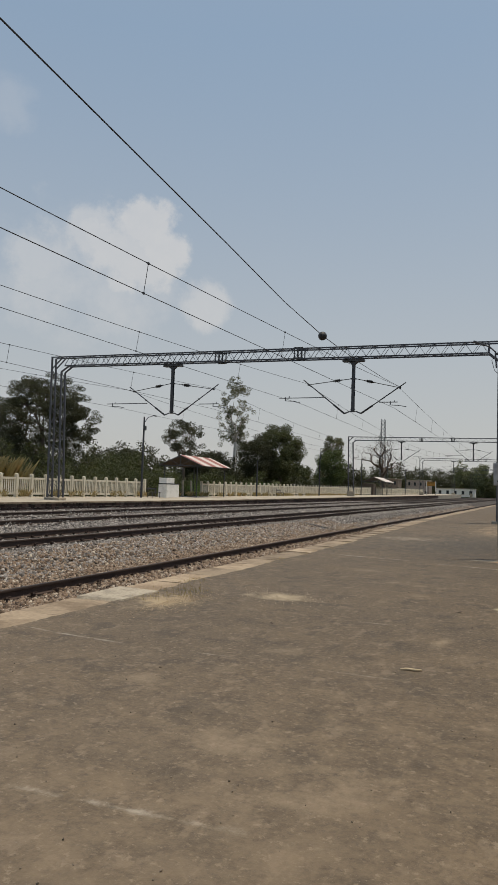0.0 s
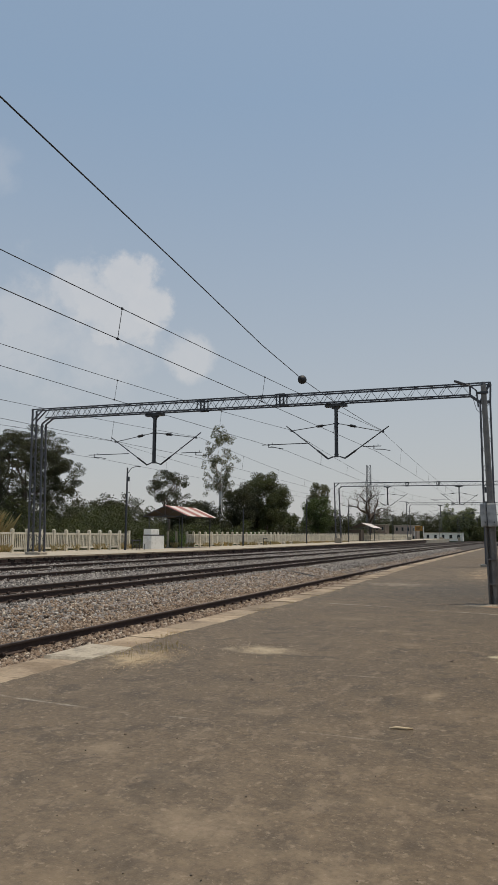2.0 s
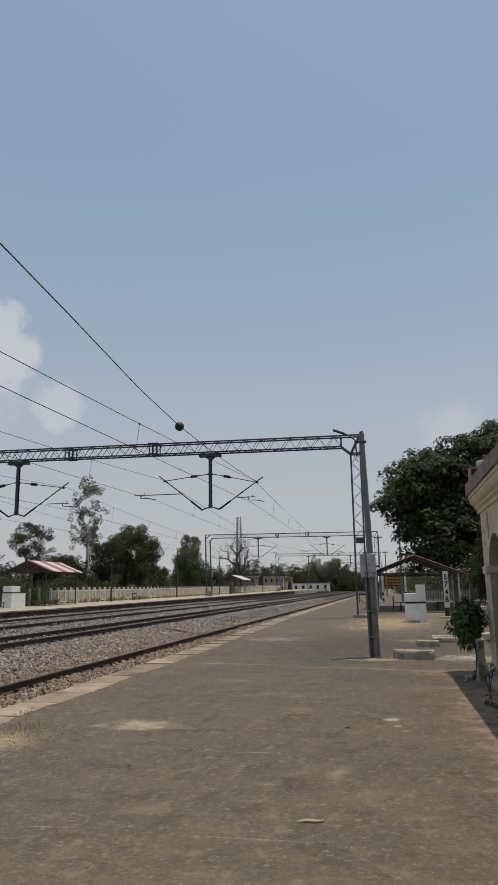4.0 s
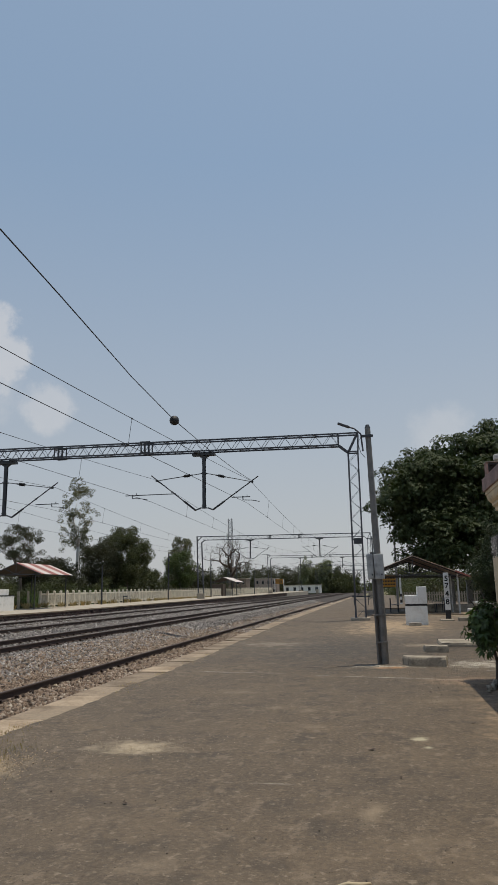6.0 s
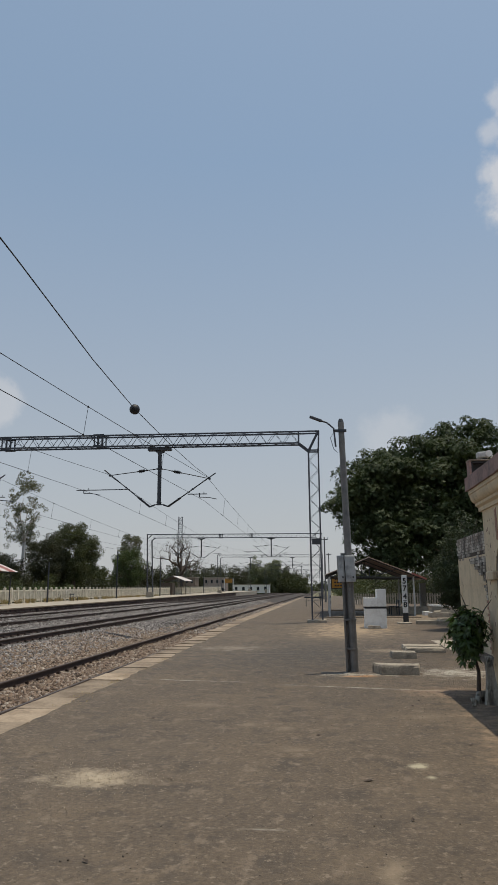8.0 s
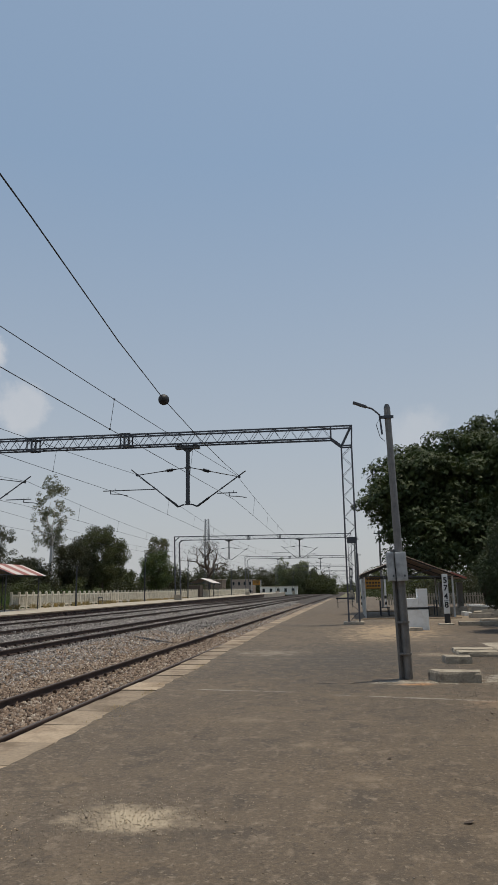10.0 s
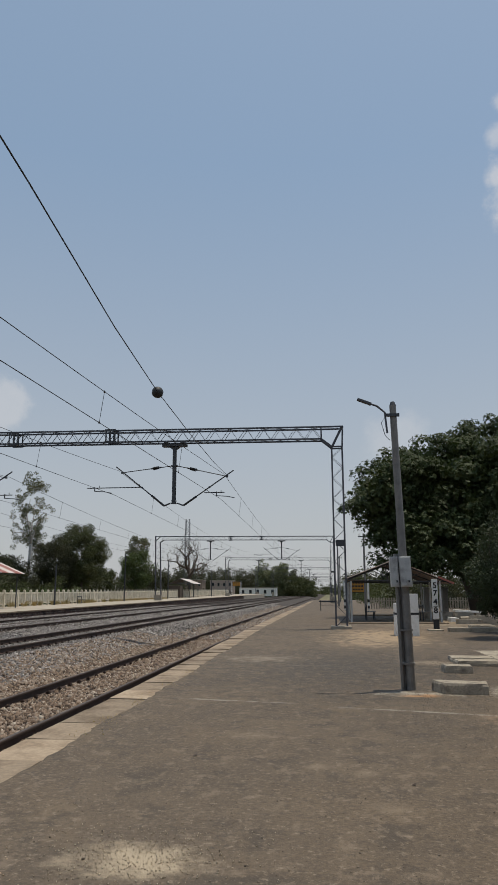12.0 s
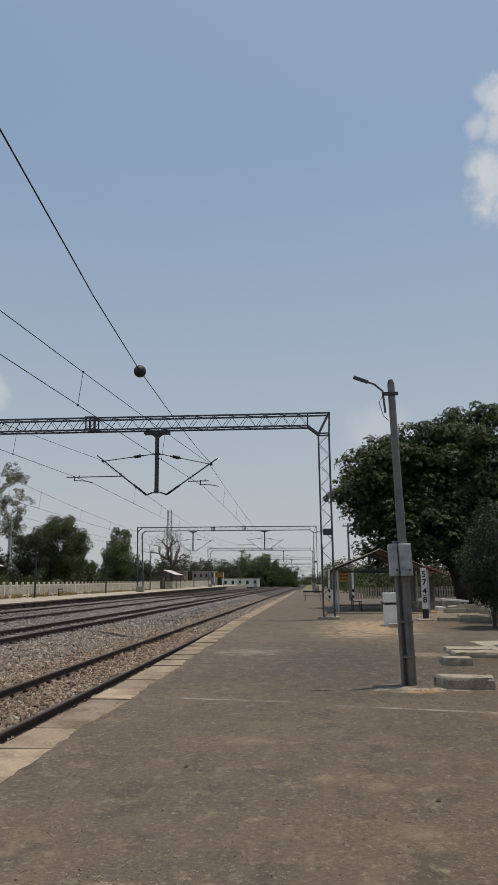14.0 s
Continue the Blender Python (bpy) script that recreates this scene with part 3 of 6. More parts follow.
ys = [-14] + list(range(-10, 20, 2)) + [20 + 2 * i for i in range(9)] + [40, 60, 90, 120, 150]
b = Build()
verts, faces = [], []
for y in ys:
    verts += [(-4.58, y, -0.62), (-4.58, y, ground_z(y) - 0.03), (-4.02, y, ground_z(y) - 0.03), (-4.02, y, ground_z(y)), (70, y, ground_z(y)), (70, y, -0.62)]
for i in range(len(ys) - 1):
    faces += [(6 * i + k, 6 * i + k + 1, 6 * i + k + 7, 6 * i + k + 6) for k in range(5)]
faces += [tuple(range(6))[::-1], tuple(6 * (len(ys) - 1) + k for k in range(6))]
b.add(verts, faces)
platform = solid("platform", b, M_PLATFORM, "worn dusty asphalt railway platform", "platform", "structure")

# ballast bed under four tracks
BED = [(-4.6, -0.66), (-4.6, -0.575), (-8.3, -0.57), (-10.2, -0.25), (-13.5, -0.25), (-15.6, -0.20), (-16.14, -0.20), (-16.27, -0.07), (-17.8, -0.06), (-18.0, -0.15),
       (-20.18, -0.19), (-20.32, -0.08), (-21.85, -0.07), (-22.1, -0.16), (-22.95, -0.19), (-22.95, -0.66)]


solid("ballast_bed", Build().prism(BED, -40, 720), M_BED, "packed stone ballast bed under the tracks", "ballast", "structure")


def scatter(name, x0, x1, y0, y1, count, size, mat, label):
    x, y = rng.uniform(x0, x1, count), y0 + (y1 - y0) * rng.uniform(0, 1, count) ** 1.15
    z = np.interp(-x, [-p[0] for p in BED[1:-1]], [p[1] for p in BED[1:-1]])
    heap = np.array([noise.noise(Vector((p * 0.9, q * 0.5, 3.0))) + 0.6 * noise.noise(Vector((p * 2.3, q * 1.4, 9.0))) for p, q in zip(x, y)]) * 0.04
    c = np.stack([x, y, z + heap + rng.uniform(-0.01, 0.025, count)], 1)
    ob = new(name, stones(name, c, size * rng.uniform(0.6, 1.35, count), mat))
    return tagged(ob, label, "ballast", kind="stuff")


TAN, CLEAN = "loose brown and grey crushed ballast stones", "clean grey crushed ballast stones"
scatter("ballast_stones", -9.9, -4.63, -9, 8.4, 14000, 0.058, M_STONE, TAN)
scatter("ballast_stones", -22.9, -9.5, -9, 14, 9000, 0.06, M_STONE2, CLEAN)
scatter("ballast_stones", -8.7, -4.63, 8, 40, 56000, 0.046, M_STONE, TAN)
scatter("ballast_stones", -10.3, -8.4, 8, 40, 15000, 0.050, M_STONE, TAN)
scatter("ballast_stones", -10.6, -8.5, 8, 40, 13000, 0.048, M_STONE2, CLEAN)
scatter("ballast_stones", -9.0, -4.63, 40, 120, 20000, 0.06, M_STONE, TAN)
scatter("ballast_stones", -10.6, -6.0, 40, 120, 14000, 0.06, M_STONE2, CLEAN)
scatter("ballast_stones", -15.0, -9.8, 12, 60, 36000, 0.045, M_STONE2, CLEAN)
scatter("ballast_stones", -15.0, -9.8, 60, 130, 14000, 0.06, M_STONE2, CLEAN)
scatter("ballast_stones", -22.9, -14.5, 18, 100, 42000, 0.055, M_STONE2, CLEAN)

# ---- tracks ----
RAIL = [(-0.07, 0), (0.07, 0), (0.07, 0.012), (0.012, 0.032), (0.012, 0.125), (0.036, 0.138), (0.036, 0.165), (0.028, 0.172),
        (-0.028, 0.172), (-0.036, 0.165), (-0.036, 0.138), (-0.012, 0.125), (-0.012, 0.032), (-0.07, 0.012)]
for cx, top in ((-6.54, -0.38), (-11.85, -0.04), (-17.05, 0.0), (-21.1, -0.01)):
    track = thing("railway_track", (cx, 0, top - 0.172), "broad gauge railway track with rusty steel rails on ballast", "railway track", "tracks")
    for side in (-0.838, 0.838):
        rail = part("rail", Build().prism([(u + side, v) for u, v in RAIL], -40, 720), M_RAIL, track, "rust-brown steel rail")
        part("running_surface", Build().box(side, 340, 0.1735, 0.05, 760, 0.002), M_RAILTOP, rail, "bright worn rail top")
    if cx > -13:
        clip = Build()
        for i in range(150):
            y = 5 + i * 0.65 + rng.uniform(-0.02, 0.02)
            for side in (-0.838, 0.838):
                for s in (-1, 1):
                    clip.box(side + s * 0.11, y, 0.03, 0.07, 0.05, 0.05, (0, 12 * s, rng.uniform(-8, 8)))
                    clip.tube([(side + s * 0.08, y - 0.06, 0.05), (side + s * 0.14, y - 0.05, 0.075), (side + s * 0.14, y + 0.05, 0.075), (side + s * 0.08, y + 0.06, 0.05)], 0.012, 5)
        part("rail_clip", clip, M_RAIL, track, "rusty spring rail clips", kind="stuff")

# ---- far platform, wall, fence ----
b = Build()
verts, faces = [], []
ys = [-30, 55, 250]
for y in ys:
    verts += [(-23.0, y, -0.62), (-23.0, y, far_z(y)), (-31, y, far_z(y)), (-31, y, -0.62)]
for i in range(len(ys) - 1):
    faces += [(4 * i + k, 4 * i + k + 1, 4 * i + k + 5, 4 * i + k + 4) for k in range(3)]
faces += [(3, 2, 1, 0), tuple(4 * (len(ys) - 1) + k for k in range(4))]
b.add(verts, faces)
far_platform = solid("platform_far", b, material("pale_platform_paving", (0.40, 0.35, 0.28), 0.95, grain=6, stain=0.4, vary=0.15, bump=0.3, second=(0.28, 0.23, 0.17)),
                     "low railway platform with pale dusty paving", "platform", "structure")
b = Build()
for row in range(4):
    y = 14 + row * 0.17
    while y < 190:
        w = rng.uniform(0.30, 0.52)
        b.box(-22.99, y + w / 2, far_z(y) - 0.18 - row * 0.17, 0.06 + rng.uniform(0, 0.05), w - 0.03, 0.145, (rng.uniform(-9, 3), 0, 0))
        y += w
part("stone", b, M_WALLSTONE, far_platform, "dark stones of the platform wall", kind="stuff")
b = Build()
for i in range(150):
    y = 13.5 + i * 1.2
    b.box(-23.0, y + 0.6, far_z(y) - 0.035, 0.22, 1.17, 0.08)
part("edge_slab", b, M_COPING, far_platform, "pale edge slabs", kind="stuff")

# precast fence: posts with a panel of slats between them
FENCE_X, BAY = -29.4, 1.42
post_me = Build().box(0, 0, 0.70, 0.19, 0.19, 1.52).add([(-0.095, -0.095, 1.46), (0.095, -0.095, 1.46), (0.095, 0.095, 1.46), (-0.095, 0.095, 1.46), (0, 0, 1.51)],
                                                        [(0, 1, 4), (1, 2, 4), (2, 3, 4), (3, 0, 4)]).mesh("post", M_FENCE)
slat_me = Build().box(0, 0, 0.72, 0.05, 0.062, 0.86).mesh("slat", M_FENCE)
rail_me = Build().box(0, 0, 0, 0.07, BAY - 0.13, 0.13).mesh("fence_rail", M_FENCE)
for first, last_y, parts_to in ((8.0, 54.6, 99), (64.2, 210, 92)):
    fence = thing("fence", (FENCE_X, first, far_z(first)), "cream painted precast concrete picket fence", "fence")
    rest = Build()
    y = first
    while y < last_y:
        z = far_z(y) - far_z(first)
        cells = [(post_me, "post", (0, y - first, z))]
        if y + BAY < last_y + 0.2:
            cells += [(rail_me, "fence_rail", (0, y - first + BAY / 2, z + h)) for h in (0.24, 1.20)]
            cells += [(slat_me, "slat", (0, y - first + 0.17 + k * (BAY - 0.34) / 6, z)) for k in range(7)]
        for me, nm, p in cells:
            if 30 < y < parts_to:
                ob = part(nm, me, None, fence)
                ob.location = p
            else:
                rest.box(p[0], p[1], p[2] + {"post": 0.72, "slat": 0.72, "fence_rail": 0.0}[nm], *{"post": (0.15, 0.15, 1.56), "slat": (0.05, 0.066, 0.86), "fence_rail": (0.07, BAY - 0.13, 0.13)}[nm])
        y += BAY
    part("fence_run", rest, M_FENCE, fence, kind="stuff")
# old leaning posts in the fence's gap
for y, h in ((56.5, 1.3), (57.2, 1.45), (58.0, 1.3), (60.3, 1.5), (62.0, 1.5)):
    solid("fence_post", Build().box(0, 0, h / 2, 0.16, 0.16, h, (0, rng.uniform(-3, 3), 0)), M_CONC, "weathered leftover concrete fence post", "fence post", loc=(FENCE_X, y, far_z(y)), bevel=0.01, group="leftover posts")

# ---- overhead line portals ----


def lattice(build, x0, x1, z0, z1, y0, y1, bays, chord, web, upright=False, rise=0.0):
    """A box lattice of four angle chords and zigzag webs, along x or (upright) along z."""
    for y in (y0, y1):
        if upright:
            for x in (x0, x1):
                build.angle((x, y, z0), (x, y, z1), chord)
        else:
            for z in (z0, z1):
                build.angle((x0, y, z + rise), (x1, y, z), chord)
    for i in range(bays):
        s, t = i / bays, (i + 1) / bays
        if upright:
            za, zb = z0 + (z1 - z0) * s, z0 + (z1 - z0) * t
            for y in (y0, y1):
                build.bar(((x0, x1)[i % 2], y, za), ((x1, x0)[i % 2], y, zb), web, 0.012)
            for x in (x0, x1):
                build.bar((x, (y0, y1)[i % 2], za), (x, (y1, y0)[i % 2], zb), web, 0.012)
        else:
            xa, xm, xb = x0 + (x1 - x0) * s, x0 + (x1 - x0) * (s + t) / 2, x0 + (x1 - x0) * t
            ra, rm, rb = rise * (1 - s), rise * (1 - (s + t) / 2), rise * (1 - t)
            for y in (y0, y1):
                build.bar((xa, y, z0 + ra), (xm, y, z1 + rm), web, 0.012)
                build.bar((xm, y, z1 + rm), (xb, y, z0 + rb), web, 0.012)
            for z in (z0, z1):
                build.bar((xa, y0, z + ra), (xb, y1, z + rb), web, 0.012)


def portal(loc):
    p = thing("overhead_line_portal", loc, "grey lattice steel portal carrying railway overhead wires", "overhead portal", "overhead line portals")
    top, low = 8.37, 7.85
    b = Build()
    lattice(b, -25.0, -1.45, low, top, -0.24, 0.24, 33, 0.075, 0.045, False, 0.2)
    b.angle((-1.45, -0.24, top), (-0.52, -0.24, top), 0.075).angle((-1.45, 0.24, top), (-0.52, 0.24, top), 0.075)
    b.angle((-26.0, -0.24, top + 0.21), (-25, -0.24, top + 0.2), 0.075).angle((-26.0, 0.24, top + 0.21), (-25, 0.24, top + 0.2), 0.075)
    part("boom", b, M_STEEL, p, "lattice beam")
    for x in (-10.66, -15.1):
        for y in (-0.25, 0.25):
                b = Build()
                for k in (-0.2, 0, 0.2):
                    b.box(x + k, y, (top + low) / 2 + 0.09, 0.06, 0.02, top - low + 0.06)
                b.box(x, y * 1.04, top + 0.09, 0.5, 0.03, 0.1).box(x, y * 1.04, low + 0.09, 0.5, 0.03, 0.1)
                part("splice", b, M_DARK, p, "bolted splice plate")
    b = Build()
    lattice(b, -1.02, -0.58, 0.1, 7.5, -0.2, 0.2, 17, 0.065, 0.04, True)
    for y in (-0.22, 0.22):
        b.bar((-1.45, y, low), (-1.02, y, 7.5), 0.07).bar((-1.02, y, 7.5), (-0.60, y, 8.33), 0.06).bar((-0.58, y, 7.5), (-0.54, y, top), 0.065)
        b.bar((-1.02, y, 7.5), (-0.58, y, 7.5), 0.06).bar((-1.45, y, low), (-1.45, y, top), 0.06)
    part("leg", b, M_STEEL, p, "lattice leg")
    part("foundation", Build().box(-0.82, 0, -1.0, 0.85, 0.7, 2.28), M_CONC, p, "concrete footing", bevel=0.03)
    b = Build()
    for y in (-0.2, 0.2):
        b.angle((-25.80, y * 1.1, 0.35), (-25.95, y * 0.9, top + 0.2), 0.085).angle((-25.0, y * 1.1, 0.35), (-25.25, y * 0.9, 7.7), 0.085)
        b.bar((-25.25, y * 0.9, 7.7), (-24.7, y * 0.8, low + 0.2), 0.075).bar((-25.94, y * 0.8, 7.9), (-25.2, y * 0.8, top + 0.2), 0.06)
        for i in range(14):
            za, zb = 0.35 + i * 0.53, 0.35 + (i + 1) * 0.53
            xl, xr = (lambda z: -25.80 - 0.15 * (z - 0.35) / 8.2), (lambda z: -25.0 - 0.25 * (z - 0.35) / 7.4)
            b.bar(((xl, xr)[i % 2](za), y * 1.1, za), ((xr, xl)[i % 2](zb), y * 1.1, zb), 0.045, 0.012)
    for i in range(14):
        za, zb = 0.35 + i * 0.53, 0.35 + (i + 1) * 0.53
        for x in (xl, xr):
            b.bar((x(za), (-0.2, 0.2)[i % 2], za), (x(zb), (0.2, -0.2)[i % 2], zb), 0.045, 0.012)
    part("leg", b, M_STEEL, p, "tapered lattice leg")
    part("foundation", Build().box(-25.4, 0, -0.9, 1.05, 0.7, 2.46), M_CONC, p, "concrete footing", bevel=0.03)
    for dx, (rt, rz), (lt, lz), (r0, r1, rzz), (l0, l1, lzz) in ((-7.82, (-5.23, 6.61), (-10.41, 6.86), (-6.5, -5.62, 5.66), (-11.7, -9.2, 5.94)),
                                                                 (-17.95, (-15.17, 6.75), (-20.66, 6.72), (-16.3, -15.1, 5.70), (-22.1, -19.5, 5.78))):
        dz = 0.2 * (-1.45 - dx) / 23.55
        b = Build().box(dx, 0, 7.70 + dz, 1.08, 0.32, 0.11)
        for k in (-0.36, 0.36):
            b.box(dx + k, 0, 7.79 + dz, 0.16, 0.5, 0.08)
        b.add([(dx + x, y, z + dz) for y in (-0.07, 0.07) for x, z in ((-0.26, 7.645), (0.26, 7.645), (0.08, 7.50), (-0.08, 7.50))],
              [(0, 1, 2, 3), (7, 6, 5, 4), (0, 4, 5, 1), (1, 5, 6, 2), (2, 6, 7, 3), (3, 7, 4, 0)])
        tall = 2.32 + dz
        b.box(dx, -0.07, 5.22 + tall / 2, 0.145, 0.016, tall).box(dx, 0.07, 5.22 + tall / 2, 0.145, 0.016, tall).box(dx, 0, 5.22 + tall / 2, 0.02, 0.14, tall)
        b.box(dx, 0, 5.22, 0.24, 0.2, 0.05).box(dx, 0, 6.85, 0.26, 0.2, 0.05).box(dx, 0, 5.32, 0.2, 0.18, 0.04)
        arm = part("drop_arm", b, M_DARK, p, "dark hanging mast")
        for s, tx, tz, (q0, q1, qz) in ((1, rt, rz, (r0, r1, rzz)), (-1, lt, lz, (l0, l1, lzz))):
            ax, az = dx + s * 0.12, 6.85
            foot = (dx + s * 0.16, 0, 5.22)
            knee = (dx + s * 0.42, 0, 5.12)
            b = Build().tube([foot, knee], 0.035, 6)
            d = Vector((tx, 0, tz)) - Vector(knee)
            a0 = Vector(knee) + d * 0.26
            b.tube([a0, (tx, 0, tz)], 0.028, 6)
            b.box(tx - s * 0.28, 0, tz - 0.26, 0.09, 0.1, 0.09).box((Vector(knee) + d * 0.52).x, 0, (Vector(knee) + d * 0.52).z, 0.07, 0.09, 0.07)
            stay = Vector((tx - s * 0.28, 0, tz - 0.26))
            sd = stay - Vector((ax, 0, az))
            b.tube([Vector((ax, 0, az)) + sd * 0.42, stay], 0.020, 6).tube([(ax, 0, az), Vector((ax, 0, az)) + sd * 0.2], 0.02, 6)
            b.tube([(q0, 0, qz), (q1, 0, qz)], 0.022, 6)
            hx = q1 - 0.35 if s > 0 else q0 + 0.35
            b.tube([(hx, 0, qz + 0.04), (hx, 0, qz - 0.15)], 0.024, 6)
            b.tube([(hx, 0, qz - 0.14), (hx + 0.45, 0, qz - 0.17), (hx + 0.78, 0, qz - 0.24)], 0.018, 6)
            b.tube([(hx + 0.2, 0, qz), (hx + 0.2, 0, qz + 0.1)], 0.015, 5)
            mid = (q0 if s > 0 else q1, 0, qz)
            part("cantilever", b, M_DARK, arm, "tubular wire bracket")
            for base, dr, ln in ((Vector(knee), d.normalized(), d.length * 0.26), (Vector((ax, 0, az)) + sd * 0.2, sd.normalized(), sd.length * 0.22)):
                ribbed = base.z > 6
                ins = Build().tube([base, base + dr * ln], 0.032 if ribbed else 0.045, 7)
                for k in range(6 if ribbed else 2):
                    c = base + dr * ln * (0.30 + 0.10 * k if ribbed else 0.2 + 0.6 * k)
                    ins.tube([c - dr * 0.025, c, c + dr * 0.025], [0.04, 0.085, 0.04] if ribbed else [0.045, 0.055, 0.045], 8)
                part("insulator", ins, M_BLACK, arm, "ribbed dark insulator")
    part("number_box", Build().box(-0.78, -0.25, 3.45, 0.36, 0.06, 0.26), M_DARK, p, "small dark plate on the leg", bevel=0.01)
    return p


PORTAL_Y = (36.47, 107.5, 178.0, 248.0, 318.0, 388.0, 458.0, 528.0)
first_portal = portal((0, PORTAL_Y[0], 0.1))
for i, y in enumerate(PORTAL_Y[1:]):
    copy_thing(first_portal, pose(0.0, y, (0.92, 1.2, 1.3, 1.3, 1.35, 1.4, 1.4)[i]))


def wire(name, points, radius, label, steps=24):
    """A cable through points, smoothed."""
    cu = bpy.data.curves.new(name, "CURVE")
    cu.dimensions, cu.bevel_depth, cu.bevel_resolution = "3D", radius, 1
    sp = cu.splines.new("POLY")
    sp.points.add(len(points) - 1)
    for q, p in zip(sp.points, points):
        q.co = (*p, 1)
    cu.materials.append(M_WIRE)
    return tagged(new(name, cu), label, "cable", "overhead wires")


def run(px, pz, sag):
    """Points from support to support with sag; supports every portal, one before the first."""
    sup = list(zip([PORTAL_Y[0] - 64] + list(PORTAL_Y), px, pz))
    out = []
    for (ya, xa, za), (yb, xb, zb) in zip(sup, sup[1:]):
        for k in range(20):
            s = k / 20
            out.append((xa + (xb - xa) * s, ya + (yb - ya) * s, za + (zb - za) * s - 4 * sag * s * (1 - s)))
    return out + [(sup[-1][1], sup[-1][0], sup[-1][2])]


for xs, cz in (((-7.6, -5.76, -6.9, -6.1, -6.9, -6.1), 5.46), ((-13.2, -10.4, -12.0, -11.3, -12.0, -11.3), 5.70), ((-18.6, -15.4, -17.4, -16.7, -17.4, -16.7), 5.52), ((-22.1, -20.85, -21.6, -20.8, -21.6, -20.8), 5.56)):
    xs = xs + xs[2:4] + xs[2:3]
    con = run(xs, [cz - (0.95 if xs[1] > -6 else 0.15)] + [cz] + [cz + 0.3] * 7, 0.02 if xs[1] > -6 else 0.12)
    cat = run([x + 0.12 if i == 1 else x for i, x in enumerate(xs)], [cz + (-0.25 if xs[1] > -6 else 0.95)] + [cz + 1.08] + [cz + 1.4] * 7, 0.42 if xs[1] > -6 else 0.78)
    wire("contact_wire", con, 0.008, "dark overhead contact wire")
    wire("catenary_wire", cat, 0.008, "dark sagging overhead carrier wire")
    b = Build()
    for k in range(-4, 30):
        y = 21.3 + 7.4 * k
        if min(abs(y - p) for p in PORTAL_Y) > 1.5:
            ends = [[float(np.interp(y, [q[1] for q in line], [q[a] for q in line])) for a in range(3)] for line in (con, cat)]
            b.bar(*ends, 0.009).box(*ends[1], 0.03, 0.05, 0.04).box(*ends[0], 0.03, 0.05, 0.04)
    solid("dropper_wires", b, M_WIRE, "thin vertical dropper wires between overhead cables", "cable", "stuff")
ball_line = [(-2.9, -8, 5.75), (-3.45, 3, 5.48), (-3.96, 12.3, 5.32), (-4.25, 16, 5.32), (-4.5, 19.67, 5.40), (-4.82, 25, 5.66), (-5.2, 31, 6.06), (-5.5, 36.45, 6.48)]
wire("anchor_wire", ball_line, 0.009, "dark single overhead wire sloping to the bracket")
b = Build()
c = Vector((-4.5, 19.67, 5.39))
axis = Vector((-0.08, 1, 0.05)).normalized()
b.tube([c + axis * (0.13 * math.cos(a)) for a in np.linspace(math.pi, 0, 9)], [max(0.012, 0.115 * math.sin(a)) for a in np.linspace(math.pi, 0, 9)], 14)
solid("insulator_ball", b, M_BLACK, "dark egg-shaped insulator on an overhead wire", "insulator", smooth=True)

# ---- lamp pole on the platform ----
lp = thing("street_lamp", (0, 19, 0), "leaning grey steel lamp pole with junction boxes", "lamp post")


def lean(z):
    return Vector((-0.11 * z / 4.85 - 0.02, -0.1 * z / 4.85, z))


b = Build()
for za, zb, wa, wb in ((0.0, 1.45, 0.118, 0.115), (1.45, 2.9, 0.114, 0.110), (2.9, 3.9, 0.104, 0.100), (3.9, 4.78, 0.096, 0.094)):
    pa, pb = lean(za) + Vector((0.055, 0, 0)), lean(zb) + Vector((0.055 - 0.0, 0, 0))
    ring = [(math.cos(a), math.sin(a)) for a in np.linspace(0, 2 * math.pi, 15)[:-1]]
    b.add([(pa.x + u * wa * 0.62, pa.y + v * wa * 0.62, pa.z) for u, v in ring] + [(pb.x + u * wb * 0.62, pb.y + v * wb * 0.62, pb.z) for u, v in ring],
          [(i, (i + 1) % 14, 14 + (i + 1) % 14, 14 + i) for i in range(14)] + [tuple(range(13, -1, -1)), tuple(range(14, 28))])
part("pole", b, M_POLE, lp, "tapering grey pole", smooth=False)
b = Build()
b.bar(lean(0) + Vector((-0.085, 0.0, 0)), lean(2.2) + Vector((-0.075, 0, 0)), 0.035, 0.12, (0, 1, 0)).bar(lean(0) + Vector((-0.045, 0.05, 0)), lean(2.2) + Vector((-0.04, 0.05, 0)), 0.09, 0.03, (0, 1, 0))
part("channel", b, M_POLE, lp, "steel channel strapped to the pole")
for z in (0.42, 0.95, 2.62, 3.75):
    b = Build()
    q = lean(z) + Vector((0.03 if z < 2.3 else 0.055, 0, 0))
    w = 0.115 if z < 2.3 else 0.074 - (z - 2.6) * 0.006
    b.tube([q - Vector((0, 0, 0.015)), q + Vector((0, 0, 0.015))], w, 12)
    part("band", b, M_POLE, lp, "clamp band")
for x, w, dp, yo in ((-0.165, 0.13, 0.24, -0.02), (0.01, 0.19, 0.16, -0.13)):
    box = part("junction_box", Build().box(x, yo, 1.9, w, dp, 0.50, (0, -2, 0)), M_BOX, lp, "grey metal junction box", bevel=0.008)
    part("box_door", Build().box(x, yo - dp / 2 - 0.006, 1.9, w - 0.03, 0.012, 0.46, (0, -2, 0)), M_BOX, box, "box door", bevel=0.004)
    part("lock", Build().box(x + w * 0.25, yo - dp / 2 - 0.018, 1.74, 0.025, 0.02, 0.035), M_DARK, box)
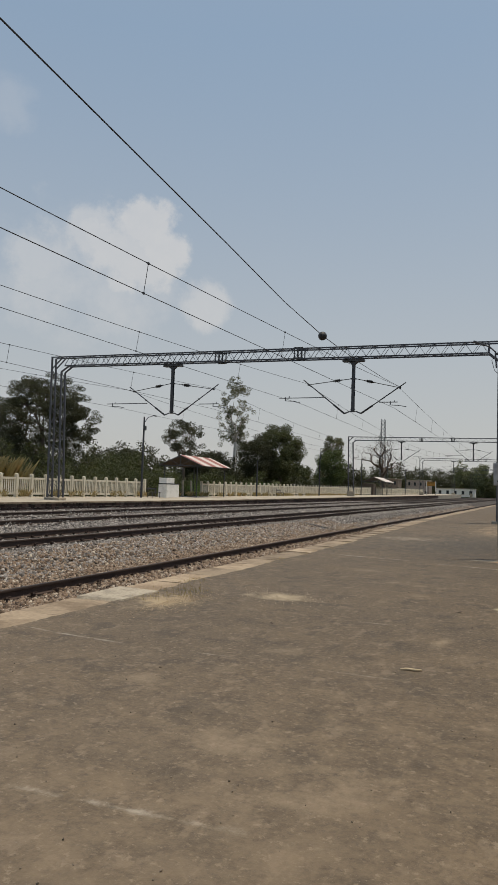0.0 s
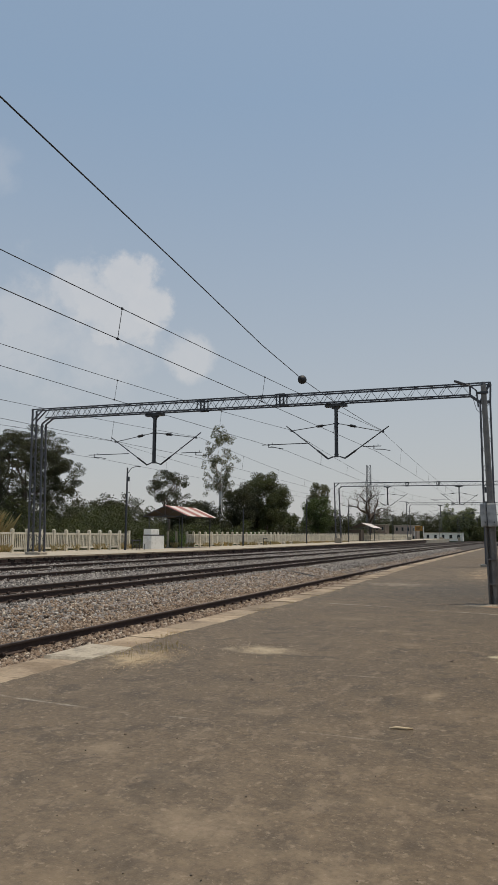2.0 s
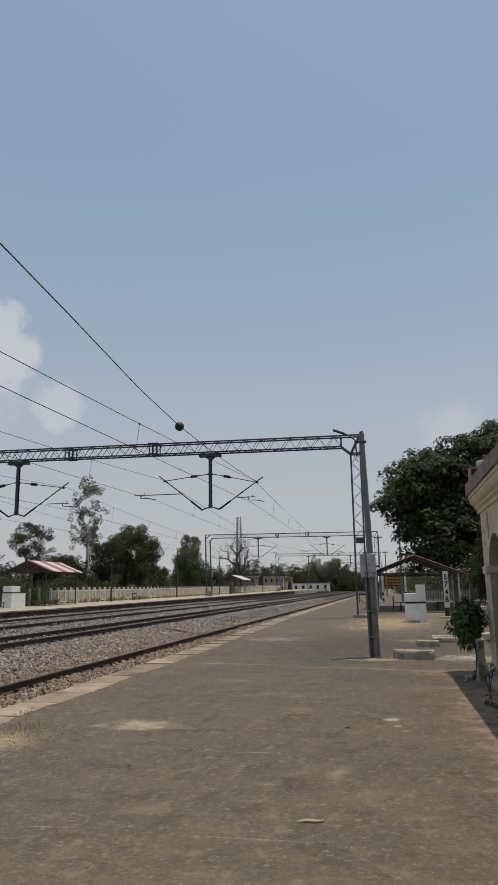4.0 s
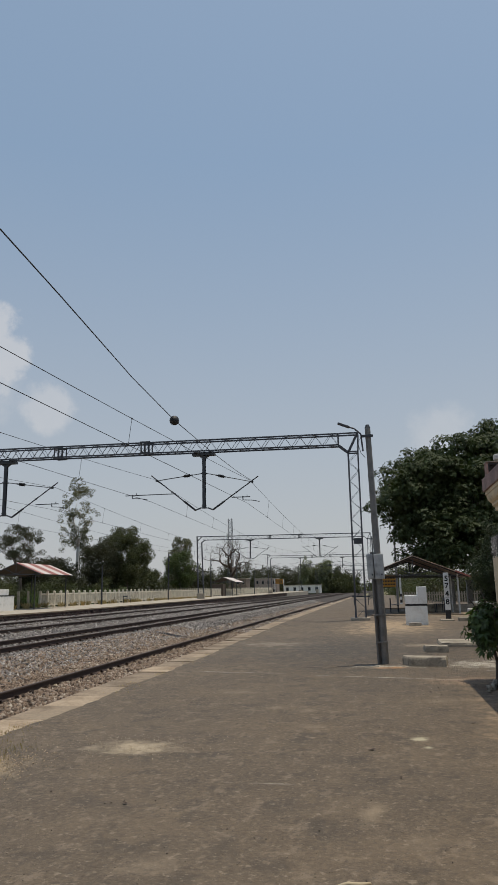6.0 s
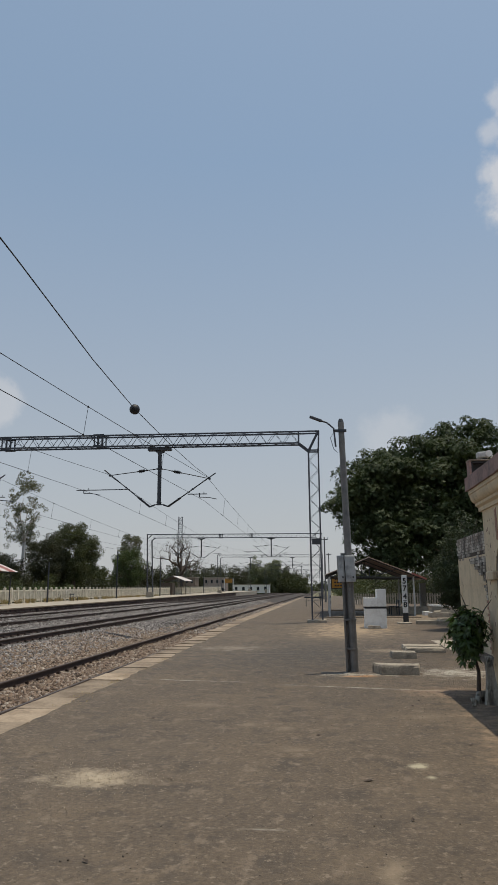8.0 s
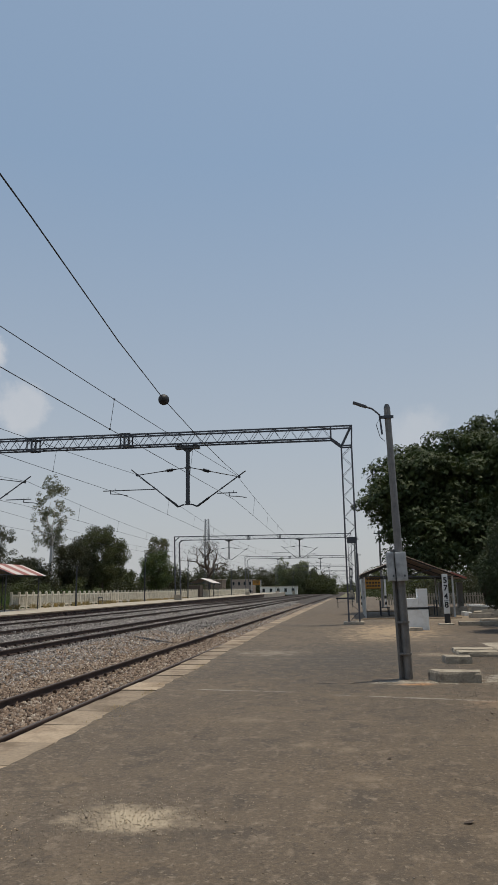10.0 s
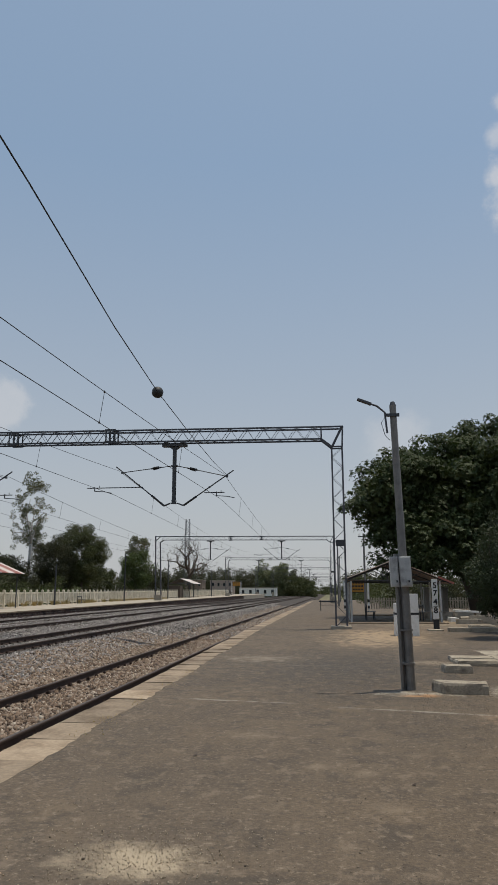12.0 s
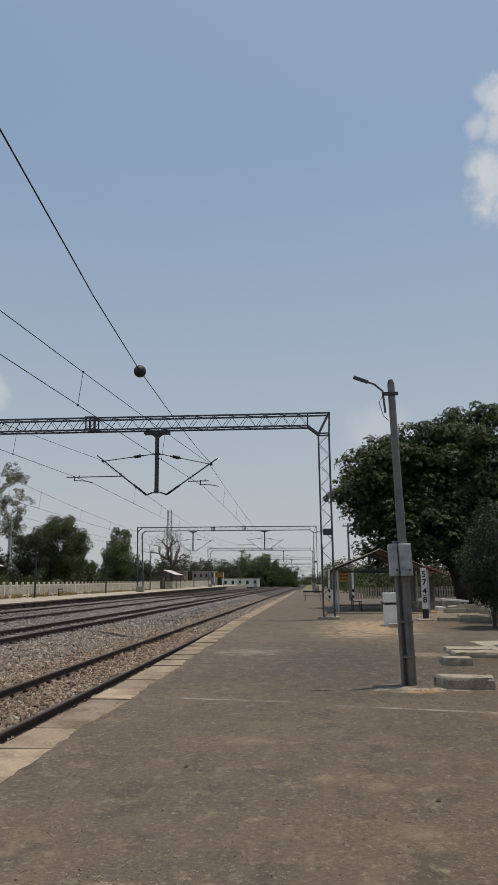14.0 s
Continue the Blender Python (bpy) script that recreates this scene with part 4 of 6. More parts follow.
part("cap", Build().tube([lean(4.78) + Vector((0.055, 0, 0)), lean(4.85) + Vector((0.055, 0, 0))], [0.06, 0.035], 12), M_DARK, lp)
top = lean(4.6) + Vector((0.055, 0, 0))
part("cross_arm", Build().box(top.x - 0.02, top.y - 0.05, 4.6, 0.24, 0.05, 0.05), M_DARK, lp)
arm = Build().tube([top + Vector((-0.12, -0.05, -0.32)), top + Vector((-0.15, -0.05, 0.05)), top + Vector((-0.28, -0.05, 0.17)), top + Vector((-0.42, -0.06, 0.22))], 0.018, 7)
part("lamp_arm", arm, M_STEEL, lp, "bent tubular arm")
hb, ha = top + Vector((-0.38, -0.06, 0.205)), top + Vector((-0.62, -0.07, 0.30))
part("lamp_head", Build().bar(hb, ha, 0.09, 0.045), M_STEEL, lp, "flat grey lamp head", bevel=0.01)
part("loose_wire", Build().tube([top + Vector((-0.12, -0.08, 0.02)), top + Vector((-0.22, -0.1, -0.15)), top + Vector((-0.16, -0.1, -0.38)), top + Vector((-0.08, -0.09, -0.46))], 0.006, 5), M_WIRE, lp)

# ---- loose concrete slabs on the platform ----


def rough_slab(name, pts, z0, z1, mat, label, chip=0.02):
    """A slab with a ragged outline: each side is split and its edges knocked about."""
    ring = []
    for (xa, ya), (xb, yb) in zip(pts, pts[1:] + pts[:1]):
        n = max(2, int(math.hypot(xb - xa, yb - ya) / 0.12))
        ring += [(xa + (xb - xa) * k / n, ya + (yb - ya) * k / n) for k in range(n)]
    k = len(ring)
    cx, cy = sum(p[0] for p in ring) / k, sum(p[1] for p in ring) / k
    low = [(x + rng.normal() * chip * 0.3, y + rng.normal() * chip * 0.3, z0) for x, y in ring]
    mid = [(x, y, z1 - 0.03 - abs(rng.normal()) * chip) for x, y, _ in low]
    up = [(cx + (x - cx) * (0.97 - abs(rng.normal()) * 0.02), cy + (y - cy) * (0.97 - abs(rng.normal()) * 0.02), z1 + rng.normal() * chip * 0.12) for x, y in ring]
    b = Build().add(low + mid + up, [tuple(range(k))[::-1], tuple(range(2 * k, 3 * k))]
                    + [(r * k + i, r * k + (i + 1) % k, (r + 1) * k + (i + 1) % k, (r + 1) * k + i) for r in (0, 1) for i in range(k)])
    return solid(name, b, mat, label, "concrete slab", group="loose slabs")


rough_slab("concrete_slab", [(0.36, 19.0), (0.50, 18.54), (1.16, 18.48), (1.22, 18.86)], -0.01, 0.165, M_CONC, "broken thick concrete slab lying on the platform")
rough_slab("concrete_slab", [(0.95, 21.9), (0.97, 21.45), (1.48, 21.4), (1.5, 21.85)], 0.0, 0.15, M_CONC, "small weathered concrete block on the platform")
rough_slab("concrete_slab", [(1.40, 23.3), (1.42, 22.75), (2.32, 22.7), (2.33, 23.2)], 0.0, 0.13, M_CONC, "pale flat concrete slab on the platform")
rough_slab("concrete_slab", [(1.45, 24.3), (1.42, 23.6), (2.35, 23.5), (2.4, 24.2)], 0.0, 0.12, M_CONC, "pale flat concrete slab on the platform")
rough_slab("concrete_slab", [(2.45, 28.2), (2.55, 23.6), (4.2, 23.4), (4.2, 28.2)], 0.0, 0.05, M_CONC, "wide pale concrete cover slab")
rough_slab("concrete_slab", [(1.05, 32.1), (1.05, 31.7), (1.5, 31.7), (1.5, 32.1)], 0.06, 0.2, M_CONC, "small concrete block beside a white stand")

# white tiled water stand
wt = thing("water_stand", (1.38, 32.6, 0.08), "white tiled masonry water stand with a black stripe", "water stand")
part("base", Build().box(0, 0, 0.36, 0.80, 0.7, 0.72), M_WHITE, wt, bevel=0.012)
part("stripe", Build().box(0.0, 0, 0.755, 0.805, 0.71, 0.07), M_BLACK, wt, "black painted stripe")
part("counter", Build().box(-0.17, 0, 0.95, 0.46, 0.7, 0.32), M_WHITE, wt, bevel=0.012)
part("pillar", Build().box(0.23, 0, 1.11, 0.34, 0.7, 0.64), M_WHITE, wt, bevel=0.012)

# kilometre post with figures
kp = thing("kilometre_post", (2.84, 35.69, 0.02), "white kilometre post with black figures and black foot", "marker post")
part("board", Build().box(0, 0, 1.28, 0.22, 0.08, 1.54), M_WHITE, kp, bevel=0.008)
part("foot", Build().box(0, 0, 0.22, 0.22, 0.08, 0.58), M_BLACK, kp, "black painted foot", bevel=0.008)
for ch, z in (("5", 1.80), ("7", 1.50), ("4", 1.17), ("8", 0.84)):
    cu = bpy.data.curves.new("figure", "FONT")
    cu.body, cu.size, cu.align_x, cu.align_y, cu.extrude = ch, 0.31, "CENTER", "CENTER", 0.004
    cu.offset = 0.008
    cu.materials.append(M_BLACK)
    fig = new("figure", cu)
    fig.parent = kp
    fig.matrix_basis = pose(0, -0.05, z, 90, 0, 0)
part("bar", Build().box(0, -0.044, 1.005, 0.16, 0.006, 0.022), M_BLACK, kp)
solid("step", Build().box(0, 0, 0.10, 0.55, 0.7, 0.26), M_CONC, "low plastered masonry step at the post", "step", loc=(2.75, 35.45, -0.06), bevel=0.02)
solid("kerb", Build().box(0, 0, 0.1, 1.9, 0.35, 0.22), M_CONC, "low plastered masonry kerb", "kerb", loc=(4.1, 34.9, 0.05), bevel=0.02)
solid("kerb", Build().box(0, 0, 0.03, 4.6, 0.3, 0.14), M_DIRT, "low earthen kerb round the shelter floor", "kerb", loc=(1.9, 41.4, 0.08), bevel=0.02)
solid("kerb", Build().box(0, 0, 0.04, 6.0, 0.3, 0.16), M_DIRT, "low earthen kerb behind the shelter", "kerb", loc=(2.8, 53.0, 0.08), bevel=0.02)

# toppled white bench slabs beside the shrub
heap = thing("broken_bench", (5.45, 44.8, 0.11), "toppled white concrete bench slabs beside the shrub", "bench")
part("seat", Build().box(0.25, 0.1, 0.50, 1.35, 0.45, 0.10, (0, 4, 8)), M_WHITE, heap, "white seat slab", bevel=0.015)
part("seat", Build().box(0.45, -0.55, 0.20, 1.3, 0.42, 0.12, (6, -3, -6)), M_CONC, heap, "fallen grey slab", bevel=0.015)
for x, y, t in ((-0.35, 0.05, 6), (0.75, 0.15, -8)):
    part("leg", Build().box(x, y, 0.22, 0.16, 0.4, 0.46, (0, t, 0)), M_CONC, heap, bevel=0.015)
part("rubble", Build().box(-0.55, -0.4, 0.10, 0.45, 0.35, 0.22, (4, 5, 20)), M_WHITE, heap, "broken white block", bevel=0.02)

# ---- open shelter on the platform ----
sh = thing("platform_shelter", (2.0, 42, 0.1), "open platform shelter with dark gabled sheet roof", "shelter")
DEPTH = 7.5
for x in (-2.22, 2.0):
    for y in (0.1, DEPTH * 0.5, DEPTH - 0.2):
        part("post", Build().tube([(x, y, 0), (x, y, 2.0)], 0.045, 8), M_BOX, sh, "tubular steel post")
for x0, z0, x1, z1, nm in ((-2.42, 2.13, -0.18, 2.98, "roof"), (-0.18, 2.98, 2.60, 1.88, "roof")):
    b = Build()
    n = 40
    d = Vector((x1 - x0, 0, z1 - z0))
    up = Vector((-d.z, 0, d.x)).normalized()
    verts = []
    for k in range(n + 1):
        y = -0.15 + (DEPTH + 0.3) * k / n
        w = up * (0.025 * (k % 2))
        for s in (0, 1):
            p = Vector((x0, y, z0)) + d * s + w
            verts += [tuple(p), tuple(p - up * 0.012)]
    faces = []
    for k in range(n):
        a, c = 4 * k, 4 * k + 4
        faces += [(a, c, c + 2, a + 2), (a + 1, a + 3, c + 3, c + 1), (a, a + 1, c + 1, c), (a + 2, c + 2, c + 3, a + 3)]
    b.add(verts, faces)
    part(nm, b, M_TIN, sh, "weathered corrugated roof sheet")
part("ridge", Build().tube([(-0.18, -0.2, 3.0), (-0.18, DEPTH + 0.2, 3.0)], 0.04, 8), M_TIN, sh)
part("eave_trim", Build().bar((1.9, -0.16, 2.17), (2.63, -0.16, 1.87), 0.03, 0.09), M_RED, sh, "faded red eave trim")
for y in (0.1, DEPTH * 0.5, DEPTH - 0.2):
    b = Build().bar((-2.38, y, 2.05), (2.5, y, 1.95), 0.05).bar((-2.38, y, 2.09), (-0.18, y, 2.93), 0.05).bar((2.55, y, 1.85), (-0.18, y, 2.93), 0.05)
    b.bar((-0.18, y, 2.0), (-0.18, y, 2.93), 0.04).bar((-0.18, y, 2.0), (-1.2, y, 2.52), 0.035).bar((-0.18, y, 2.0), (1.2, y, 2.38), 0.035)
    part("truss", b, M_DARK, sh, "steel roof truss")


def bench(loc, turn=0.0, label="dark metal bench with slatted seat on the platform"):
    be = thing("bench", loc, label, "bench", "platform benches", turn=turn)
    for k in range(4):
        part("seat_slat", Build().box(0, -0.18 + 0.12 * k, 0.44, 1.5, 0.09, 0.03), M_DARK, be)
    part("back_slat", Build().box(0, 0.27, 0.72, 1.5, 0.03, 0.12), M_DARK, be)
    for x in (-0.6, 0.6):
        part("leg", Build().box(x, -0.17, 0.22, 0.05, 0.05, 0.44), M_DARK, be)
        part("leg", Build().box(x, 0.25, 0.40, 0.05, 0.05, 0.80), M_DARK, be)
    return be


bench((0.9, 46, 0.12), 90)
bench((3.3, 46, 0.12), -90)
bench((-1.4, 66, 0.12), 0)
bench((-28.2, 53.0, far_z(53)), 90, "dark metal bench on the far platform")
bench((-28.5, 84.5, far_z(84)), 90, "dark metal bench on the far platform")
solid("low_wall", Build().box(0, 0, 0.2, 4.5, 0.4, 0.45), M_CONC, "low grey masonry seat wall behind the shelter", "low wall", loc=(4.5, 47, 0.1), bevel=0.03)
for k in range(9):
    x, y, w, d = 4.4 + rng.uniform(0, 2.4), 36.8 + rng.uniform(0, 5.5), rng.uniform(0.5, 1.7), rng.uniform(0.2, 0.6)
    z = 0.1 + 0.12 * (k % 3)
    c, q = math.cos(k * 0.7) * 0.25, rng.uniform(0.06, 0.16)
    rough_slab("concrete_slab", [(x, y), (x + w, y + c), (x + w - c * 0.3, y + d + c), (x - c * 0.3, y + d)], 0.1, z + q, M_CONC, "broken concrete slab in a heap of rubble")
# square brick pillars by the shelter
for x, y in ((4.75, 53.0), (5.9, 53.2)):
    solid("masonry_pillar", Build().box(0, 0, 0.85, 0.36, 0.4, 1.7).box(0, 0, 1.73, 0.44, 0.48, 0.08), M_PLASTER2, "old plastered masonry gate pillar", "pillar", loc=(x, y, 0.1), bevel=0.02, group="gate pillars")


def name_board(loc, w, h, z, turn, label):
    nb = thing("station_board", loc, label, "sign board", "station boards", turn=turn)
    part("panel", Build().box(0, 0, z, w, 0.06, h), M_YELLOW, nb, "yellow panel", bevel=0.01)
    part("rim", Build().box(0, 0.02, z, w + 0.12, 0.05, h + 0.12), M_BLACK, nb, "black rim")
    for k, (ww, hh) in enumerate(((0.72, 0.13), (0.8, 0.15), (0.75, 0.13))):
        for i in range(5):
            part("lettering", Build().box((-0.5 + (i + 0.5) / 5) * w * ww, -0.035, z + h * (0.28 - 0.28 * k), w * ww / 5 * 0.72, 0.006, hh * h), M_BLACK, nb)
    for x in (-w / 2 - 0.2, w / 2 + 0.2):
        post = part("post", Build().box(x, 0, (z + h / 2) / 2, 0.16, 0.14, z + h / 2 + 0.15), M_WHITE, nb, "white post with black bands")
        for k in (0.25, 0.75):
            part("band", Build().box(x, 0, k, 0.166, 0.146, 0.24), M_BLACK, post)
    return nb


name_board((0.98, 68, 0.12), 1.55, 0.95, 1.95, 0, "yellow station name board on banded posts")
name_board((-25.6, 196, 0.8), 2.0, 1.1, 3.0, 0, "large yellow station name board on the far platform")

# picket fence and poles behind the shelter
pf = thing("picket_fence", (2.2, 72, 0.1), "grey weathered picket fence behind the shelter", "fence")
for k in range(40):
    part("picket", Build().box(k * 0.22, 0, 0.5 + rng.uniform(-0.03, 0.03), 0.12, 0.05, 1.0), M_CONC, pf)
part("rail", Build().box(4.3, 0.04, 0.75, 8.8, 0.05, 0.08), M_CONC, pf)
for x, y, h in ((1.62, 66, 6.2), (-0.3, 84, 7.0), (0.4, 120, 7)):
    up = thing("utility_pole", (x, y, 0.1), "slim grey utility pole with cross arm", "pole", "utility poles")
    part("shaft", Build().tube([(0, 0, 0), (0, 0, h)], [0.11, 0.07], 10), M_POLE, up)
    part("cross_arm", Build().box(0, 0, h - 0.25, 0.9, 0.08, 0.08), M_DARK, up)
    part("insulator", Build().tube([(-0.35, 0, h - 0.2), (-0.35, 0, h)], 0.04, 8), M_WHITE, up)
    part("insulator", Build().tube([(0.35, 0, h - 0.2), (0.35, 0, h)], 0.04, 8), M_WHITE, up)

# ---- station building ----
WX = 2.0
NEAR, END = -16.0, 16.4
b = Build()
# arcade wall along the platform: arches as openings through a 0.45 m wall
ARCHES = [15.04 - 3.0 * k for k in range(9)]
HALF, SPRING, TOPZ = 0.76, 1.66, 2.78


def arch_wall(y0, y1, z1):
    """Wall piers and arch heads from y0 to y1, up to z1."""
    cuts = sorted(a for a in ARCHES if y0 < a < y1)
    y = y0
    for a in cuts:
        b.box(WX + 0.225, (y + a - HALF) / 2, z1 / 2, 0.45, a - HALF - y, z1)
        seg = 14
        arc = [(a + HALF * math.cos(math.pi * k / seg), SPRING + 0.60 * math.sin(math.pi * k / seg)) for k in range(seg + 1)]
        for (ya, za), (yb, zb) in zip(arc, arc[1:]):
            b.add([(x, yy, zz) for x in (WX, WX + 0.45) for yy, zz in ((ya, za), (yb, zb), (yb, z1), (ya, z1))],
                  [(0, 1, 2, 3), (7, 6, 5, 4), (0, 4, 5, 1), (1, 5, 6, 2), (2, 6, 7, 3), (3, 7, 4, 0)])
        y = a + HALF
    b.box(WX + 0.225, (y + y1) / 2, z1 / 2, 0.45, y1 - y, z1)


arch_wall(NEAR, END, TOPZ)
house = thing("station_building", (0, 0, 0), "old cream plastered station building with arched veranda", "building")
part("wall", b, M_PLASTER, house, "cream flaking plaster arcade wall")
b = Build().box(WX + 3.2, END - 0.2, TOPZ / 2, 5.5, 0.4, TOPZ).box(WX + 3.2, NEAR + 0.2, TOPZ / 2, 5.5, 0.4, TOPZ).box(WX + 2.4, (NEAR + END) / 2, TOPZ / 2, 0.3, END - NEAR - 0.9, TOPZ)
part("wall", b, M_PLASTER2, house, "grey stained veranda wall")
part("wall", Build().box(WX + 5.95, (NEAR + END) / 2, TOPZ / 2, 0.3, END - NEAR, TOPZ), M_PLASTER, house)
# stepped cornice and parapet band
cove = [(-0.155 + 0.095 * (1 - math.cos(a)), 2.965 - 0.135 * math.sin(a)) for a in np.linspace(0, math.pi / 2, 8)]
profile = [(6.0, 3.03), (-0.17, 3.03), (-0.17, 2.975)] + cove + [(-0.075, 2.83), (-0.075, 2.79), (-0.03, 2.76), (-0.03, 2.70), (6.0, 2.70)]
part("cornice", Build().prism([(WX + u, v) for u, v in profile], NEAR - 0.1, END + 0.12), M_PLASTER, house, "moulded cream cornice with a hollow cove", bevel=0.006)
b = Build()
y, edge_x = NEAR - 0.2, -0.20
while y < END + 0.2:
    w = min(rng.uniform(0.5, 1.1), END + 0.2 - y)
    b.box(WX + edge_x / 2 + 3.0 + rng.uniform(-0.004, 0.004), y + w / 2, 3.14 + rng.uniform(-0.006, 0.006), 6.0 - edge_x, w + 0.004, 0.215)
    y += w
part("parapet", b, M_PARAPET, house, "worn red oxide parapet", bevel=0.018)
part("roof", Build().box(WX + 3.0, (NEAR + END) / 2, 3.24, 5.4, END - NEAR - 0.5, 0.06), M_CONC, house, "flat concrete roof")
# imposts, plinths and grey linings on the piers
for a in ARCHES:
    for s in (-1, 1):
        part("impost", Build().box(WX + 0.2, a + s * (HALF + 0.18), 1.70, 0.52, 0.46, 0.13), M_PLASTER, house, "moulded impost", bevel=0.02)
# thin grey sheets over the cream wall inside each arch
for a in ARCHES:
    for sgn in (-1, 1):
        part("jamb_lining", Build().box(WX + 0.22, a + sgn * (HALF - 0.004), SPRING / 2, 0.42, 0.012, SPRING), M_PLASTER2, house, "grey streaked jamb lining")
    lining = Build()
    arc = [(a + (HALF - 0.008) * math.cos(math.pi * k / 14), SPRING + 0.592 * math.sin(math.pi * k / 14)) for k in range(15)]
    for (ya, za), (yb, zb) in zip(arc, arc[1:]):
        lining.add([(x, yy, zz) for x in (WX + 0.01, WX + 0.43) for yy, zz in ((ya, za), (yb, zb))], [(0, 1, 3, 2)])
    part("soffit", lining, M_PLASTER2, house, "grey streaked arch soffit lining")
part("plinth", Build().box(WX + 0.98, (NEAR + 16.0) / 2, 0.03, 2.5, 16.0 - NEAR, 0.10), M_CONC, house, "low worn veranda floor", bevel=0.02)
part("exposed_brick", Build().prism([(15.50, 2.19), (15.60, 2.21), (15.605, 2.40), (15.59, 2.63), (15.505, 2.66), (15.49, 2.45)], WX - 0.006, WX + 0.006, "x"), M_REDBRICK, house, "strip of bare reddish brick")
b = Build()
for k in range(40):
    cy, cz = 16.06 + rng.normal() * 0.17, 0.35 + rng.uniform(0, 1) ** 0.8 * 2.2
    cy, cz = min(cy, 16.36), min(cz, 2.6)
    ry, rz = rng.uniform(0.004, 0.022), rng.uniform(0.008, 0.05)
    ring = [(cy + ry * rng.uniform(0.35, 1.1) * math.cos(a), cz + rz * rng.uniform(0.35, 1.1) * math.sin(a)) for a in np.linspace(0, 2 * math.pi, 10)[:-1]]
    b.prism(ring, WX - 0.004, WX + 0.004, "x")
part("flaking", b, M_PARAPET, house, "flaked plaster showing brick", kind="stuff")
# open tank with a floodlight on the roof corner
tank = thing("roof_box", (1.90, 16.62, 3.2), "open-fronted box with black inside and pale rim on the roof corner", "roof box")
part("shell", Build().box(0.015, 0.11, 0.15, 0.03, 0.22, 0.40).box(0.45, 0.21, 0.15, 0.82, 0.04, 0.40).box(0.88, 0.11, 0.15, 0.04, 0.22, 0.40), M_PARAPET, tank)
part("lid", Build().box(0.45, 0.10, 0.355, 0.92, 0.24, 0.018), M_CONC, tank, "thin pale slab on top")
# inner faces coloured plain black
part("lining", Build().box(0.45, 0.17, 0.15, 0.80, 0.04, 0.38).box(0.45, 0.09, 0.325, 0.80, 0.16, 0.03).box(0.043, 0.09, 0.15, 0.022, 0.16, 0.36), M_BLACK, tank, "black inside faces")
fl = thing("flood_light", (2.17, 16.72, 3.565), "small grey floodlight on the roof corner", "floodlight")
part("housing", Build().box(-0.02, 0, 0.085, 0.20, 0.16, 0.10, (0, -4, 0)), M_BOX, fl, bevel=0.02)
part("visor", Build().tube([(0.05, -0.08, 0.09), (0.05, -0.12, 0.09)], [0.05, 0.055], 12).tube([(0.10, -0.05, 0.05), (0.13, -0.05, 0.02)], 0.03, 8), M_WHITE, fl)
part("bracket", Build().box(0, 0, 0.02, 0.06, 0.06, 0.05), M_DARK, fl)

# set-back wall with bare brick courses
sb = thing("wall_annex", (0, 0, 0), "weathered annex wall with bare brick top and cream plaster", "wall", kind="structure")
part("plaster", Build().box(4.4, 21.2, 1.4, 2.2, 9.0, 2.8), M_PLASTER2, sb)
part("plaster", Build().box(3.285, 21.9, 1.15, 0.05, 7.4, 2.3).box(4.4, 25.72, 1.15, 2.2, 0.05, 2.3), M_PLASTER, sb, "cream plaster")
brick_me = Build().box(0, 0, 0, 0.06, 0.215, 0.062).mesh("brick", M_BRICK)
for row in range(8):
    for k in range(30):
        y = 25.62 - 0.1 - k * 0.232 - (row % 2) * 0.115
        if row < 2 and rng.uniform() < 0.55:
            continue
        ob = part("brick", brick_me, None, sb)
        ob.location = (3.275, y, 2.28 + row * 0.074)
part("mortar", Build().box(3.285, 22.0, 2.53, 0.04, 7.2, 0.56), M_MORTAR, sb, "dark crumbling mortar behind the bricks")
steps = Build()
for row in range(14):
    count = max(2, 9 - row)
    steps.box(3.285, 21.5 + (count + 1.5) * 0.116, 2.22 - row * 0.074, 0.054, (count + 1.5) * 0.232, 0.078)
    for k in range(count + 2):
        if rng.uniform() < 0.92:
            ob = part("brick", brick_me, None, sb)
            ob.location = (3.262, 21.5 + k * 0.232 + (row % 2) * 0.115, 2.22 - row * 0.074)
part("mortar", steps, M_MORTAR, sb, "dark crumbling mortar behind the bricks")
red_me = Build().box(0, 0, 0, 0.06, 0.215, 0.062).mesh("brick", M_REDBRICK)
for row in range(16):
    for k in range(4):
        if rng.uniform() < 0.85:
            ob = part("brick", red_me, None, sb, "bare red brick")
            ob.location = (3.258, 21.3 + k * 0.232 + (row % 2) * 0.115 + rng.uniform(-0.02, 0.02), 0.10 + row * 0.074)
part("plaster_band", Build().box(3.27, 21.9, 1.62, 0.05, 7.4, 0.03).box(3.27, 25.3, 0.8, 0.05, 0.05, 1.6), M_PLASTER, sb, "raised plaster band")
part("coping", Build().box(4.4, 21.2, 2.83, 2.26, 9.04, 0.04), M_MORTAR, sb)

# leftover stone post and rubble by the arch
post = []
for k, (h, w, d) in enumerate(((0.0, 0.17, 0.15), (0.16, 0.13, 0.12), (0.34, 0.105, 0.10), (0.52, 0.10, 0.09), (0.62, 0.09, 0.07))):
    post += [(sx * w / 2 + rng.normal() * 0.012 - 0.006 * k, sy * d / 2 + rng.normal() * 0.012, h + (rng.normal() * 0.02 if k == 4 else 0)) for sx, sy in ((-1, -1), (0, -1.15), (1, -1), (1.1, 0), (1, 1), (-1, 1), (-1.1, 0))]
